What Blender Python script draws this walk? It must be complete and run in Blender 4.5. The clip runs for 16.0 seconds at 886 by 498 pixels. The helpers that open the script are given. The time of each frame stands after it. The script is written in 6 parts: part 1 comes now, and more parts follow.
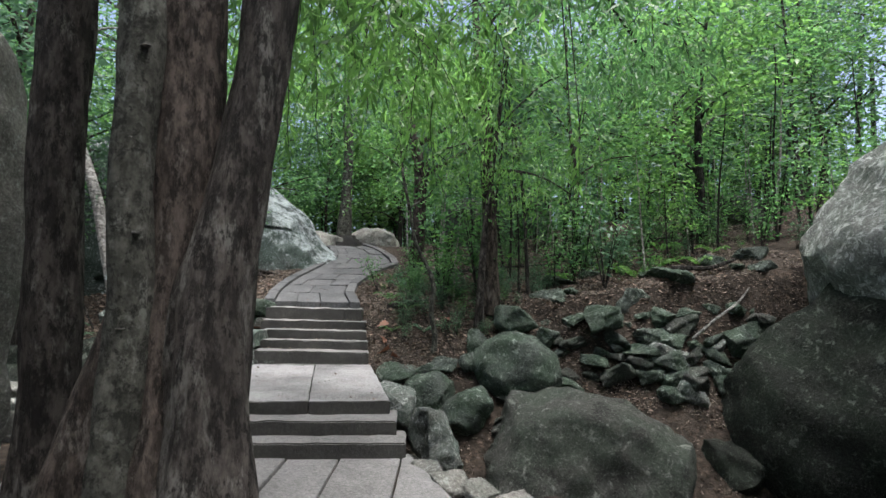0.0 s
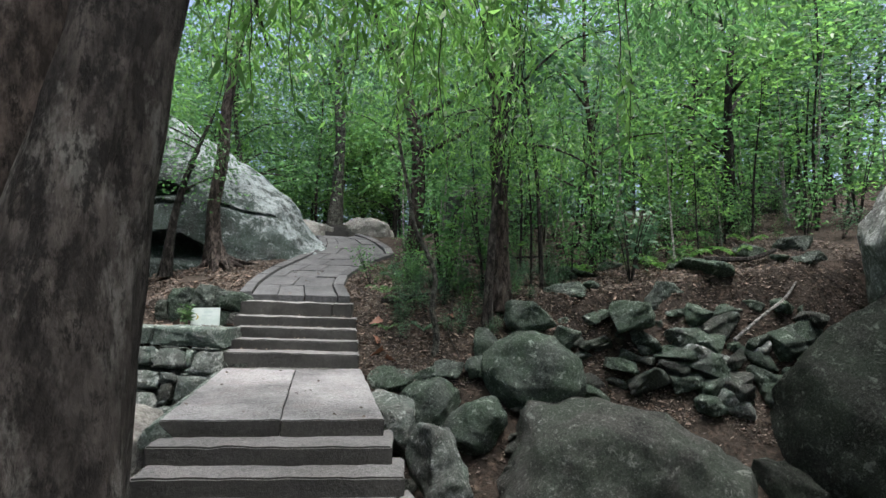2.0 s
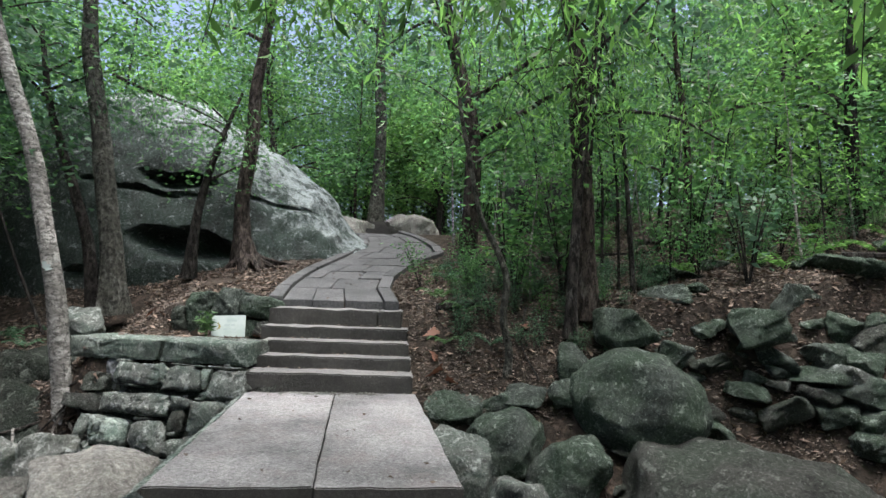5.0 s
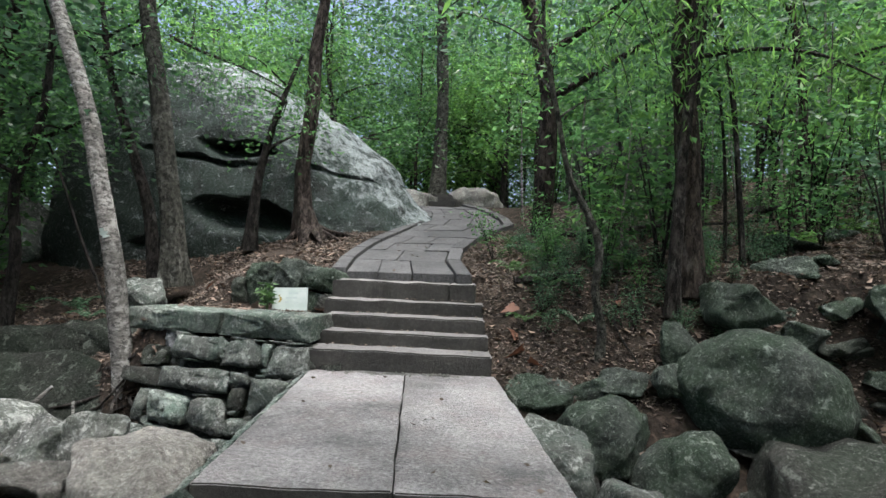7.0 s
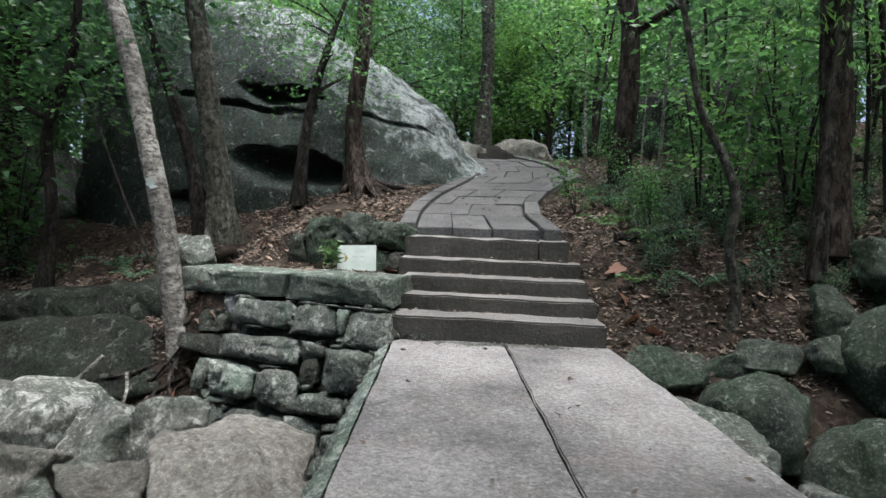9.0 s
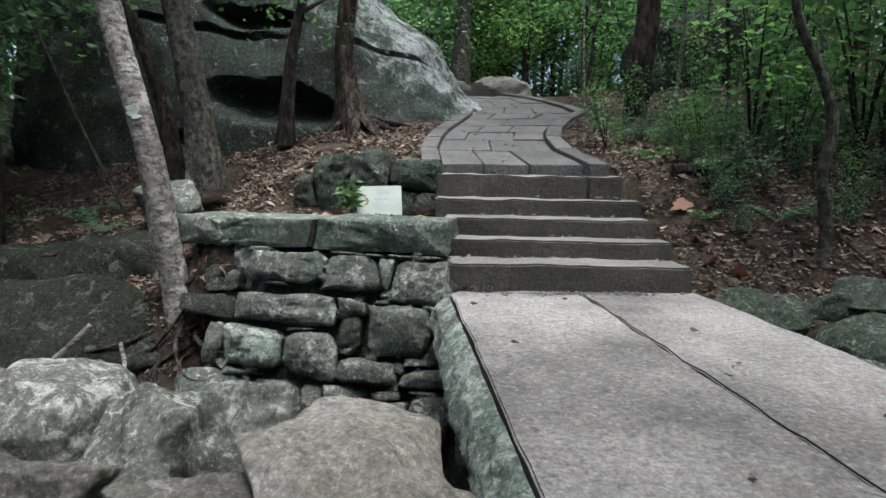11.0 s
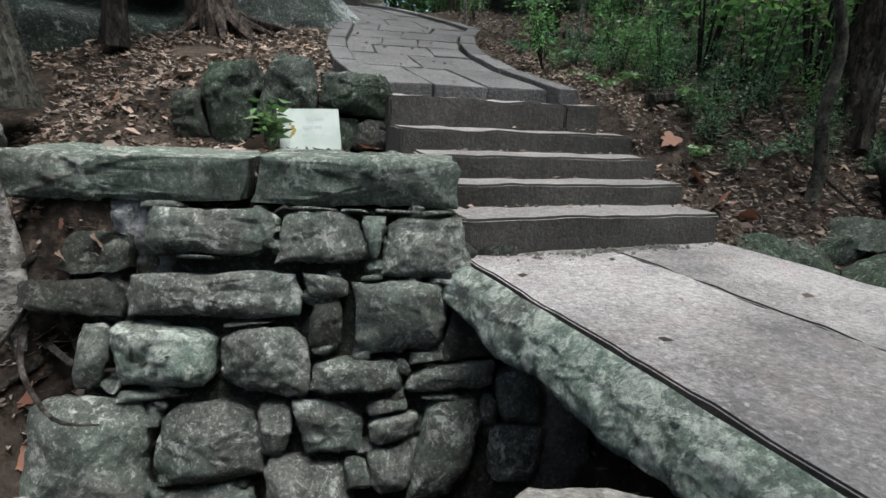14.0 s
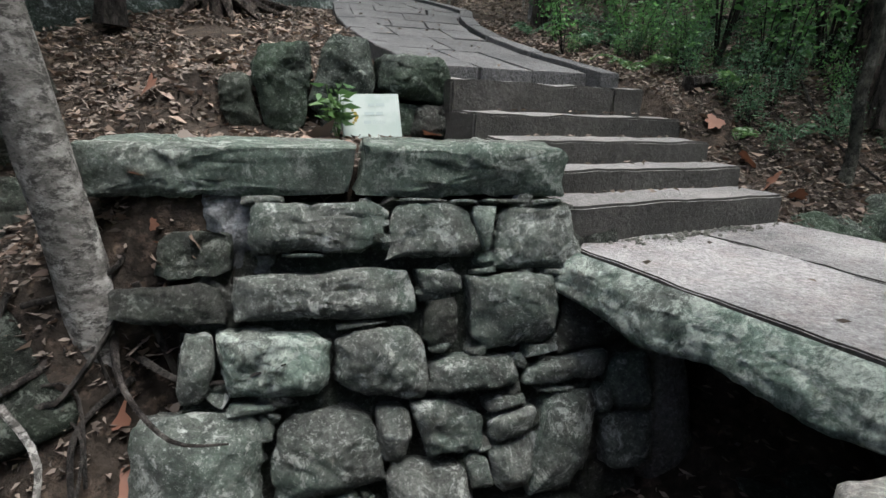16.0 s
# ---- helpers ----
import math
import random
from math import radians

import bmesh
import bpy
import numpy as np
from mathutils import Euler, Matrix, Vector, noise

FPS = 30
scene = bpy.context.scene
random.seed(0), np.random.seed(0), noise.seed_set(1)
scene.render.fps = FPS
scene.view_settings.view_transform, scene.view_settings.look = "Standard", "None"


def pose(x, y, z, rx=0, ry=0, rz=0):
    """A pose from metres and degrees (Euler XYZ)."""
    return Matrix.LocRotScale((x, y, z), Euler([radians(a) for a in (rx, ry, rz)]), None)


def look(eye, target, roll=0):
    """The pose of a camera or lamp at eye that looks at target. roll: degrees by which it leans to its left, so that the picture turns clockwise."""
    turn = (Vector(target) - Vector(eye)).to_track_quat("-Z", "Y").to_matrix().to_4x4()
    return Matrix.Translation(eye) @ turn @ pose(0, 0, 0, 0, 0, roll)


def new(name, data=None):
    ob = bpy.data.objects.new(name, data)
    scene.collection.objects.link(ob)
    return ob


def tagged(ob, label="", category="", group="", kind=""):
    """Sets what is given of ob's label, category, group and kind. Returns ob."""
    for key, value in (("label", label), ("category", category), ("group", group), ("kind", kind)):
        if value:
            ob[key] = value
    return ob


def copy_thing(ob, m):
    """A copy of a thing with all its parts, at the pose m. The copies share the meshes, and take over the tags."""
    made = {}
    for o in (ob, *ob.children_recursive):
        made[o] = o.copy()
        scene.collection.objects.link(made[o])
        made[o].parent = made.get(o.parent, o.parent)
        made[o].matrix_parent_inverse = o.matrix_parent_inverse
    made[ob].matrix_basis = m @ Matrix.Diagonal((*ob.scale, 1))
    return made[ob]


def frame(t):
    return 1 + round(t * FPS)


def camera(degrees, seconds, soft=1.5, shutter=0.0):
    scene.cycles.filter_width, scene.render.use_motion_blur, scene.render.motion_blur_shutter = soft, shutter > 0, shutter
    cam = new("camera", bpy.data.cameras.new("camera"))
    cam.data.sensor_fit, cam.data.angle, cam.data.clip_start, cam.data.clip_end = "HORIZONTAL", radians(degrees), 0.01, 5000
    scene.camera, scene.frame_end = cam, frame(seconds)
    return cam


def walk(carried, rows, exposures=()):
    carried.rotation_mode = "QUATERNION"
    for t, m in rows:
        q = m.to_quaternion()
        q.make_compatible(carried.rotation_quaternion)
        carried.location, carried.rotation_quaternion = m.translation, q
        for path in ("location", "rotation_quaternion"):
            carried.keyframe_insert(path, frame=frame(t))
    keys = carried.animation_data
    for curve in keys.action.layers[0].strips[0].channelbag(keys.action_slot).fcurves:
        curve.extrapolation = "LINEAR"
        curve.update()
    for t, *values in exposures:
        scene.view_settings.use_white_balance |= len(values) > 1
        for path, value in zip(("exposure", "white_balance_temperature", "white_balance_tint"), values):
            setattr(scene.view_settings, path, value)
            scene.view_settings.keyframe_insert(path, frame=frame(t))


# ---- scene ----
cam = camera(76.8, 16.0)
METRES, EYE, TILT, LEAN, TURN = 8.4, 1.75, 3.3, -1.2, 0.0
ROWS = [
    (0.0, 0.0, 0.0, 0.0, -0.0, 0.0, 0.0),
    (0.5, -0.0045, 0.0304, -0.003, -0.52, -0.06, -0.07),
    (1.0, -0.004, 0.068, -0.0086, -0.76, -0.16, -0.19),
    (1.5, -0.0063, 0.1112, -0.0155, -0.89, -0.3, -0.37),
    (2.0, -0.0156, 0.1533, -0.0189, -0.61, -0.34, -0.36),
    (2.5, -0.0201, 0.1926, -0.0233, -0.19, -0.41, -0.47),
    (3.0, -0.0278, 0.2264, -0.0269, -0.01, -0.68, -0.6),
    (5.5, -0.0695, 0.3649, -0.0309, 4.64, -0.1, 0.01),
    (6.0, -0.0749, 0.3894, -0.0364, 6.36, -0.57, 0.01),
    (6.5, -0.0799, 0.4017, -0.0423, 7.74, -1.24, 0.05),
    (7.0, -0.0982, 0.4189, -0.0476, 8.77, -2.25, -0.05),
    (7.5, -0.1183, 0.439, -0.0505, 9.88, -3.27, -0.18),
    (8.0, -0.1416, 0.4643, -0.0549, 10.83, -4.39, -0.27),
    (8.5, -0.1679, 0.4859, -0.0581, 11.01, -5.49, -0.13),
    (9.0, -0.1946, 0.4985, -0.0592, 10.74, -6.48, 0.22),
    (11.5, -0.3318, 0.5873, -0.0822, 3.2, -12.95, 0.87),
    (12.0, -0.3549, 0.6145, -0.085, 1.06, -14.2, 0.82),
    (12.5, -0.3775, 0.6394, -0.0897, -2.18, -16.06, 0.14),
    (13.0, -0.3998, 0.6621, -0.0943, -6.09, -17.53, -0.82),
    (13.5, -0.4224, 0.68, -0.0923, -8.97, -17.95, -1.38),
    (14.0, -0.4417, 0.7001, -0.0928, -14.2, -18.67, -2.33),
    (14.5, -0.4621, 0.7183, -0.0954, -20.06, -19.16, -2.82),
    (15.0, -0.4893, 0.7241, -0.0935, -21.92, -19.23, -2.78),
    (15.5, -0.5127, 0.734, -0.0945, -22.14, -19.6, -2.74),
    (16.0, -0.5366, 0.7431, -0.0974, -20.91, -19.97, -2.57),
]
walk(cam, [(t, pose(0, 0, EYE, TILT, LEAN, TURN) @ pose(METRES * x, METRES * y, METRES * z, 90 + pitch, roll, yaw)) for t, x, y, z, yaw, pitch, roll in ROWS],
     [(0.0, 1.66), (5.5, 1.68), (9.0, 1.58), (16.0, 1.62)])

# ---- light ----
world = bpy.data.worlds.new("overcast_sky")
scene.world = world
world.use_nodes = True
_wn = world.node_tree.nodes
_sky = _wn.new("ShaderNodeTexSky")
_sky.sky_type, _sky.sun_disc = "NISHITA", False
_sky.sun_elevation, _sky.sun_rotation = radians(79), radians(130)
_sky.air_density, _sky.dust_density, _sky.ozone_density = 0.5, 4.5, 1.0
world.node_tree.links.new(_sky.outputs["Color"], _wn["Background"].inputs["Color"])
_wn["Background"].inputs["Strength"].default_value = 0.15
sun = new("sun", bpy.data.lights.new("sun", "SUN"))
sun.data.energy, sun.data.angle, sun.data.color = 3.0, radians(35), (0.95, 0.98, 1.0)
sun.matrix_world = look((3, -2.5, 20), (0, 0, 0))


# ---- materials ----
class Nodes:
    """A short way to write a procedural material."""

    def __init__(self, name, rough=0.9, spec=0.3):
        self.mat = bpy.data.materials.new(name)
        self.mat.use_nodes = True
        self.t = self.mat.node_tree
        self.bsdf = self.t.nodes["Principled BSDF"]
        self.bsdf.inputs["Roughness"].default_value = rough
        self.bsdf.inputs["Specular IOR Level"].default_value = spec
        co = self.t.nodes.new("ShaderNodeTexCoord")
        info = self.t.nodes.new("ShaderNodeObjectInfo")
        add = self.t.nodes.new("ShaderNodeVectorMath")
        add.operation = "MULTIPLY_ADD"
        self.link(info.outputs["Random"], add.inputs[0])
        add.inputs[1].default_value = (17.0, 31.0, 23.0)
        self.link(co.outputs["Object"], add.inputs[2])
        self.co, self.random = add.outputs[0], info.outputs["Random"]

    def link(self, a, b):
        self.t.links.new(a, b)

    def stretch(self, sx, sy, sz):
        m = self.t.nodes.new("ShaderNodeMapping")
        m.inputs["Scale"].default_value = (sx, sy, sz)
        self.link(self.co, m.inputs["Vector"])
        return m.outputs[0]

    def noise(self, scale, detail=4, rough=0.6, vec=None, distort=0.0):
        n = self.t.nodes.new("ShaderNodeTexNoise")
        n.inputs["Scale"].default_value, n.inputs["Detail"].default_value = scale, detail
        n.inputs["Roughness"].default_value, n.inputs["Distortion"].default_value = rough, distort
        self.link(vec or self.co, n.inputs["Vector"])
        return n.outputs["Fac"]

    def cells(self, scale, vec=None):
        n = self.t.nodes.new("ShaderNodeTexVoronoi")
        n.inputs["Scale"].default_value = scale
        self.link(vec or self.co, n.inputs["Vector"])
        return n

    def ramp(self, fac, *stops):
        r = self.t.nodes.new("ShaderNodeValToRGB")
        e = r.color_ramp.elements
        while len(e) < len(stops):
            e.new(0.5)
        for el, (p, c) in zip(e, stops):
            el.position = p
            el.color = (*c, 1) if isinstance(c, tuple) else (c, c, c, 1)
        self.link(fac, r.inputs[0])
        return r.outputs[0]

    def mix(self, fac, a, b, blend="MIX"):
        m = self.t.nodes.new("ShaderNodeMix")
        m.data_type, m.blend_type = "RGBA", blend
        for sock, v in ((m.inputs[0], fac), (m.inputs[6], a), (m.inputs[7], b)):
            if isinstance(v, tuple):
                sock.default_value = (*v, 1)
            elif isinstance(v, float):
                sock.default_value = v
            else:
                self.link(v, sock)
        return m.outputs[2]

    def bump(self, height, strength=0.5, dist=0.01):
        b = self.t.nodes.new("ShaderNodeBump")
        b.inputs["Strength"].default_value, b.inputs["Distance"].default_value = strength, dist
        self.link(height, b.inputs["Height"])
        old = self.bsdf.inputs["Normal"]
        if old.is_linked:
            self.link(old.links[0].from_socket, b.inputs["Normal"])
        self.link(b.outputs[0], old)

    def colour(self, c):
        if isinstance(c, tuple):
            self.bsdf.inputs["Base Color"].default_value = (*c, 1)
        else:
            self.link(c, self.bsdf.inputs["Base Color"])
        return self


def rock_material(name, dark, light, lichen, green, lichen_at=0.6, green_at=0.55, lit_crust=None):
    m = Nodes(name, 0.9, 0.14)
    base = m.ramp(m.noise(2.1, 9, 0.74), (0.4, dark), (0.6, light))
    base = m.mix(m.ramp(m.noise(1.7, 5, 0.6, distort=0.6), (green_at - 0.08, 0.0), (green_at + 0.1, 0.8)), base, green)
    base = m.mix(m.ramp(m.noise(24, 5, 0.7), (0.5, 0.0), (0.64, 0.32)), base, tuple(0.5 * (p + q) for p, q in zip(light, lichen)))
    base = m.mix(m.ramp(m.noise(7.5, 10, 0.76, distort=0.5), (lichen_at, 0.0), (lichen_at + 0.04, 0.85)), base, lichen)
    base = m.mix(m.ramp(m.noise(46, 4, 0.7), (0.5, 0.0), (0.64, 0.42)), base, tuple(c * 0.4 for c in dark))
    base = m.mix(m.ramp(m.noise(52, 6, 0.78), (0.57, 0.0), (0.62, 0.5)), base, lichen)
    if lit_crust:
        # pale lichen, thicker towards the top and one end, painting in the skylight there
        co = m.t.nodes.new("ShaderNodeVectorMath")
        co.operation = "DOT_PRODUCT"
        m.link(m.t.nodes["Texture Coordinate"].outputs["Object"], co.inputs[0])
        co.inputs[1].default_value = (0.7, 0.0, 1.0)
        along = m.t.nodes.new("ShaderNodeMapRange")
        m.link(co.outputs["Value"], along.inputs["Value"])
        along.inputs["From Min"].default_value, along.inputs["From Max"].default_value = lit_crust
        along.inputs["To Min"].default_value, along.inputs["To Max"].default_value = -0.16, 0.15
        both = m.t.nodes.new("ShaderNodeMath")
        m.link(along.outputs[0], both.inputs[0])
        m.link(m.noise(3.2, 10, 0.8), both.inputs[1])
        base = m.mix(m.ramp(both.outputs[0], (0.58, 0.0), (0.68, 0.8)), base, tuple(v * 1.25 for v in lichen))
    grain = m.noise(26, 10, 0.86)
    base = m.mix(1.0, base, m.ramp(grain, (0.37, 0.5), (0.5, 1.0), (0.63, 1.55)), "MULTIPLY")
    m.colour(base)
    m.bump(m.noise(6, 10, 0.75), 1.0, 0.11)
    m.bump(grain, 1.0, 0.04)
    m.bump(m.noise(110, 5, 0.8), 0.9, 0.01)
    return m.mat


def bark_material(name, dark, light, patch, patch_at=0.66, vertical=0.4):
    m = Nodes(name, 0.92, 0.15)
    long = m.stretch(1, 1, vertical)
    c = m.ramp(m.noise(16, 7, 0.7, long), (0.42, dark), (0.6, light))
    c = m.mix(m.ramp(m.noise(6, 8, 0.75, long), (patch_at, 0.0), (patch_at + 0.08, 0.75)), c, patch)
    c = m.mix(m.ramp(m.noise(1.6, 3, 0.5), (0.35, 0.0), (0.7, 0.5)), c, tuple(v * 0.6 for v in dark))
    crack = m.cells(11, m.stretch(1.6, 1.6, 0.45))
    c = m.mix(m.ramp(m.noise(14, 8, 0.8, long), (0.5, 0.0), (0.57, 0.85)), c, tuple(v * 0.3 for v in dark))
    m.colour(c)
    m.bump(crack.outputs["Distance"], 0.9, 0.05)
    m.bump(m.noise(18, 8, 0.75, long), 1.0, 0.08)
    m.bump(m.noise(90, 4, 0.7), 0.5, 0.004)
    return m.mat


def leaf_material(name, a, b, glow=0.35, rough=0.38):
    m = Nodes(name, rough, 0.6)
    geo = m.t.nodes.new("ShaderNodeNewGeometry")
    c = m.ramp(geo.outputs["Random Per Island"], (0.0, a), (1.0, b))
    c = m.mix(m.ramp(m.noise(0.9, 3), (0.35, 0.0), (0.7, 0.5)), c, tuple(v * 0.5 for v in a))
    m.colour(c)
    tr = m.t.nodes.new("ShaderNodeBsdfTranslucent")
    m.link(c, tr.inputs["Color"])
    mx = m.t.nodes.new("ShaderNodeMixShader")
    mx.inputs[0].default_value = glow
    m.link(m.bsdf.outputs[0], mx.inputs[1])
    m.link(tr.outputs[0], mx.inputs[2])
    m.link(mx.outputs[0], m.t.nodes["Material Output"].inputs["Surface"])
    return m.mat


def slab_material(name, a, b, stain, speck=0.5, rough=0.85, grain=1.0):
    m = Nodes(name, rough, 0.35)
    c = m.ramp(m.noise(1.1, 8, 0.66), (0.38, a), (0.6, b))
    c = m.mix(m.ramp(m.noise(4.5, 6, 0.7, distort=0.4), (0.5, 0.0), (0.72, 0.6)), c, stain)
    c = m.mix(m.ramp(m.noise(70, 3, 0.7), (0.48, 0.0), (0.6, speck)), c, tuple(v * 0.4 for v in a))
    c = m.mix(m.ramp(m.noise(38, 4, 0.7), (0.55, 0.0), (0.66, 0.4)), c, tuple(min(1, v * 1.5) for v in b))
    m.colour(c)
    chips = m.cells(55)
    c = m.mix(1.0, c, m.ramp(m.noise(34, 9, 0.85), (0.36, 1 - 0.45 * grain), (0.5, 0.97), (0.64, 1 + 0.42 * grain)), "MULTIPLY")
    c2 = m.mix(m.ramp(chips.outputs["Distance"], (0.1, 0.14), (0.3, 0.0)), c, tuple(min(1, v * 1.35) for v in b))
    m.colour(c2)
    m.bump(chips.outputs["Distance"], 0.6 * grain ** 2, 0.008)
    m.bump(m.noise(14, 6, 0.7), 0.8, 0.022)
    m.bump(m.noise(45, 6, 0.75), 0.4 + 0.6 * grain, 0.012)
    return m.mat


ROCK = rock_material("lichened_granite", (0.082, 0.088, 0.079), (0.19, 0.202, 0.182), (0.45, 0.48, 0.445), (0.12, 0.165, 0.135), 0.545, 0.53)
ROCK_DARK = rock_material("dark_granite", (0.026, 0.027, 0.024), (0.075, 0.075, 0.067), (0.2, 0.215, 0.19), (0.052, 0.066, 0.05), 0.57, 0.52)
ROCK_PALE = rock_material("pale_worn_rock", (0.15, 0.143, 0.13), (0.29, 0.278, 0.25), (0.38, 0.39, 0.36), (0.16, 0.17, 0.145), 0.56, 0.56)
# near-black: the gully's shade is put into this stone's base colour
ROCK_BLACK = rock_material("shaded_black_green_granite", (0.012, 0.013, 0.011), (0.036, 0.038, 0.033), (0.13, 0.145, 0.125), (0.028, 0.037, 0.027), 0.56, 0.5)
# the last pair sets where the painted bright ridge fades in
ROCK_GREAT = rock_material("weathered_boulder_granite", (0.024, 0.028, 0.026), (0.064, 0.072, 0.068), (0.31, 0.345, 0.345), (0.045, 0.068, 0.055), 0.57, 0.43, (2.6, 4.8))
ROCK_TAN = rock_material("pale_tan_rock", (0.29, 0.272, 0.245), (0.47, 0.45, 0.415), (0.55, 0.55, 0.51), (0.33, 0.33, 0.285), 0.58, 0.6)
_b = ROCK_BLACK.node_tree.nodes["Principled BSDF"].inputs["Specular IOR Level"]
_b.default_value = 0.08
ROCK_CAP = rock_material("grey_green_cap_stone", (0.1, 0.108, 0.096), (0.205, 0.22, 0.197), (0.4, 0.44, 0.395), (0.135, 0.185, 0.15), 0.53, 0.48)
ROCK_SPOT = rock_material("white_spotted_rock", (0.13, 0.137, 0.125), (0.29, 0.298, 0.27), (0.62, 0.64, 0.61), (0.14, 0.165, 0.135), 0.52, 0.53)
ROCK_MOSS = rock_material("mossy_granite", (0.032, 0.039, 0.034), (0.095, 0.11, 0.096), (0.28, 0.325, 0.28), (0.05, 0.078, 0.05), 0.57, 0.48)
ROCK_EDGE = rock_material("lichen_crusted_stone", (0.1, 0.11, 0.1), (0.235, 0.26, 0.23), (0.48, 0.54, 0.485), (0.2, 0.28, 0.23), 0.5, 0.46)
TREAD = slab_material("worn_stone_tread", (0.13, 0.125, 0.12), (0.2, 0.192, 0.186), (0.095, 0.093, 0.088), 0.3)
# upright faces: algae tone, with the shade of top light painted into it
RISER = slab_material("algae_and_shade_riser", (0.036, 0.034, 0.031), (0.068, 0.064, 0.058), (0.027, 0.027, 0.023), 0.2, 0.9, 0.45)
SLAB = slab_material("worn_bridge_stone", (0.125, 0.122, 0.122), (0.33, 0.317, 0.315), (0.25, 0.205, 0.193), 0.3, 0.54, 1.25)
PAVE = slab_material("grey_paving_stone", (0.055, 0.055, 0.056), (0.1, 0.099, 0.1), (0.042, 0.042, 0.042), 0.4)
BARK = bark_material("dark_brown_bark", (0.024, 0.02, 0.018), (0.09, 0.078, 0.07), (0.19, 0.182, 0.165), 0.54)
BARK_GREY = bark_material("grey_brown_bark", (0.024, 0.021, 0.019), (0.07, 0.062, 0.055), (0.13, 0.125, 0.112), 0.56)
BARK_PALE = bark_material("pale_grey_bark", (0.17, 0.162, 0.148), (0.34, 0.325, 0.3), (0.58, 0.565, 0.53), 0.5, 1.7)
BARK_LICHEN = bark_material("lichened_grey_bark", (0.045, 0.045, 0.037), (0.115, 0.113, 0.096), (0.21, 0.215, 0.19), 0.53, 0.8)
BARK_RED = bark_material("reddish_brown_bark", (0.033, 0.026, 0.022), (0.125, 0.1, 0.086), (0.2, 0.178, 0.16), 0.56)
LEAF = leaf_material("green_leaf", (0.045, 0.118, 0.042), (0.17, 0.37, 0.12), 0.66)
LEAF_BRIGHT = leaf_material("bright_green_leaf", (0.065, 0.16, 0.038), (0.23, 0.46, 0.11), 0.68)
LEAF_DARK = leaf_material("dark_green_leaf", (0.042, 0.105, 0.055), (0.12, 0.225, 0.12), 0.5, 0.5)
FERN = leaf_material("fern_green", (0.05, 0.12, 0.04), (0.12, 0.22, 0.07), 0.4)
DRY = leaf_material("dry_brown_leaf", (0.045, 0.033, 0.026), (0.24, 0.188, 0.148), 0.1, 0.8)
RUST = leaf_material("rust_red_leaf", (0.13, 0.05, 0.028), (0.22, 0.105, 0.06), 0.2, 0.7)
_g = Nodes("leaf_strewn_soil", 0.95, 0.1)
_cell = _g.cells(16, _g.stretch(1, 1, 1))
_c = _g.ramp(_g.noise(2.2, 6, 0.7), (0.4, (0.014, 0.011, 0.009)), (0.6, (0.045, 0.036, 0.029)))
_c = _g.mix(_g.ramp(_g.noise(11, 5, 0.7), (0.5, 0.0), (0.66, 0.8)), _c, _g.ramp(_cell.outputs["Color"], (0.1, (0.035, 0.026, 0.02)), (0.9, (0.13, 0.095, 0.072))))
_g.colour(_c)
_g.bump(_g.noise(13, 7, 0.75), 0.9, 0.06)
_g.bump(_cell.outputs["Distance"], 0.5, 0.02)
SOIL = _g.mat
BROWN = leaf_material("curled_brown_leaf", (0.06, 0.036, 0.025), (0.25, 0.175, 0.128), 0.12, 0.75)
_s = Nodes("weathered_signboard", 0.45, 0.4)
_s.colour(_s.ramp(_s.noise(7, 5, 0.6), (0.4, (0.36, 0.42, 0.39)), (0.6, (0.43, 0.48, 0.455))))
BOARD = _s.mat
INK = Nodes("faded_green_ink", 0.7).colour((0.35, 0.41, 0.4)).mat
_o = Nodes("ochre_smear", 0.8)
_o.colour(_o.ramp(_o.noise(60, 4), (0.4, (0.3, 0.22, 0.05)), (0.6, (0.2, 0.2, 0.07))))
OCHRE = _o.mat
PLASTER = slab_material("grey_mortar", (0.11, 0.115, 0.12), (0.18, 0.186, 0.19), (0.08, 0.083, 0.085))


# ---- lie of the land ----
def step(a, b, x):
    t = min(1.0, max(0.0, (x - a) / (b - a)))
    return t * t * (3 - 2 * t)


def lerp(x, *knots):
    """A broken line through (x, value) knots."""
    if x <= knots[0][0]:
        return knots[0][1]
    for (a, va), (b, vb) in zip(knots, knots[1:]):
        if x <= b:
            return va + (vb - va) * (x - a) / (b - a)
    return knots[-1][1]


def hill(x, y):
    """The wooded slope beyond the gully."""
    z = 1.2 + 0.22 * (y - 9.9) + 0.11 * max(0.0, x + 1.2) + 0.05 * max(0.0, x - 2) - 0.10 * max(0.0, -4.5 - x)
    return z - 0.16 * max(0.0, y - 17) + 0.02 * max(0.0, y - 30)


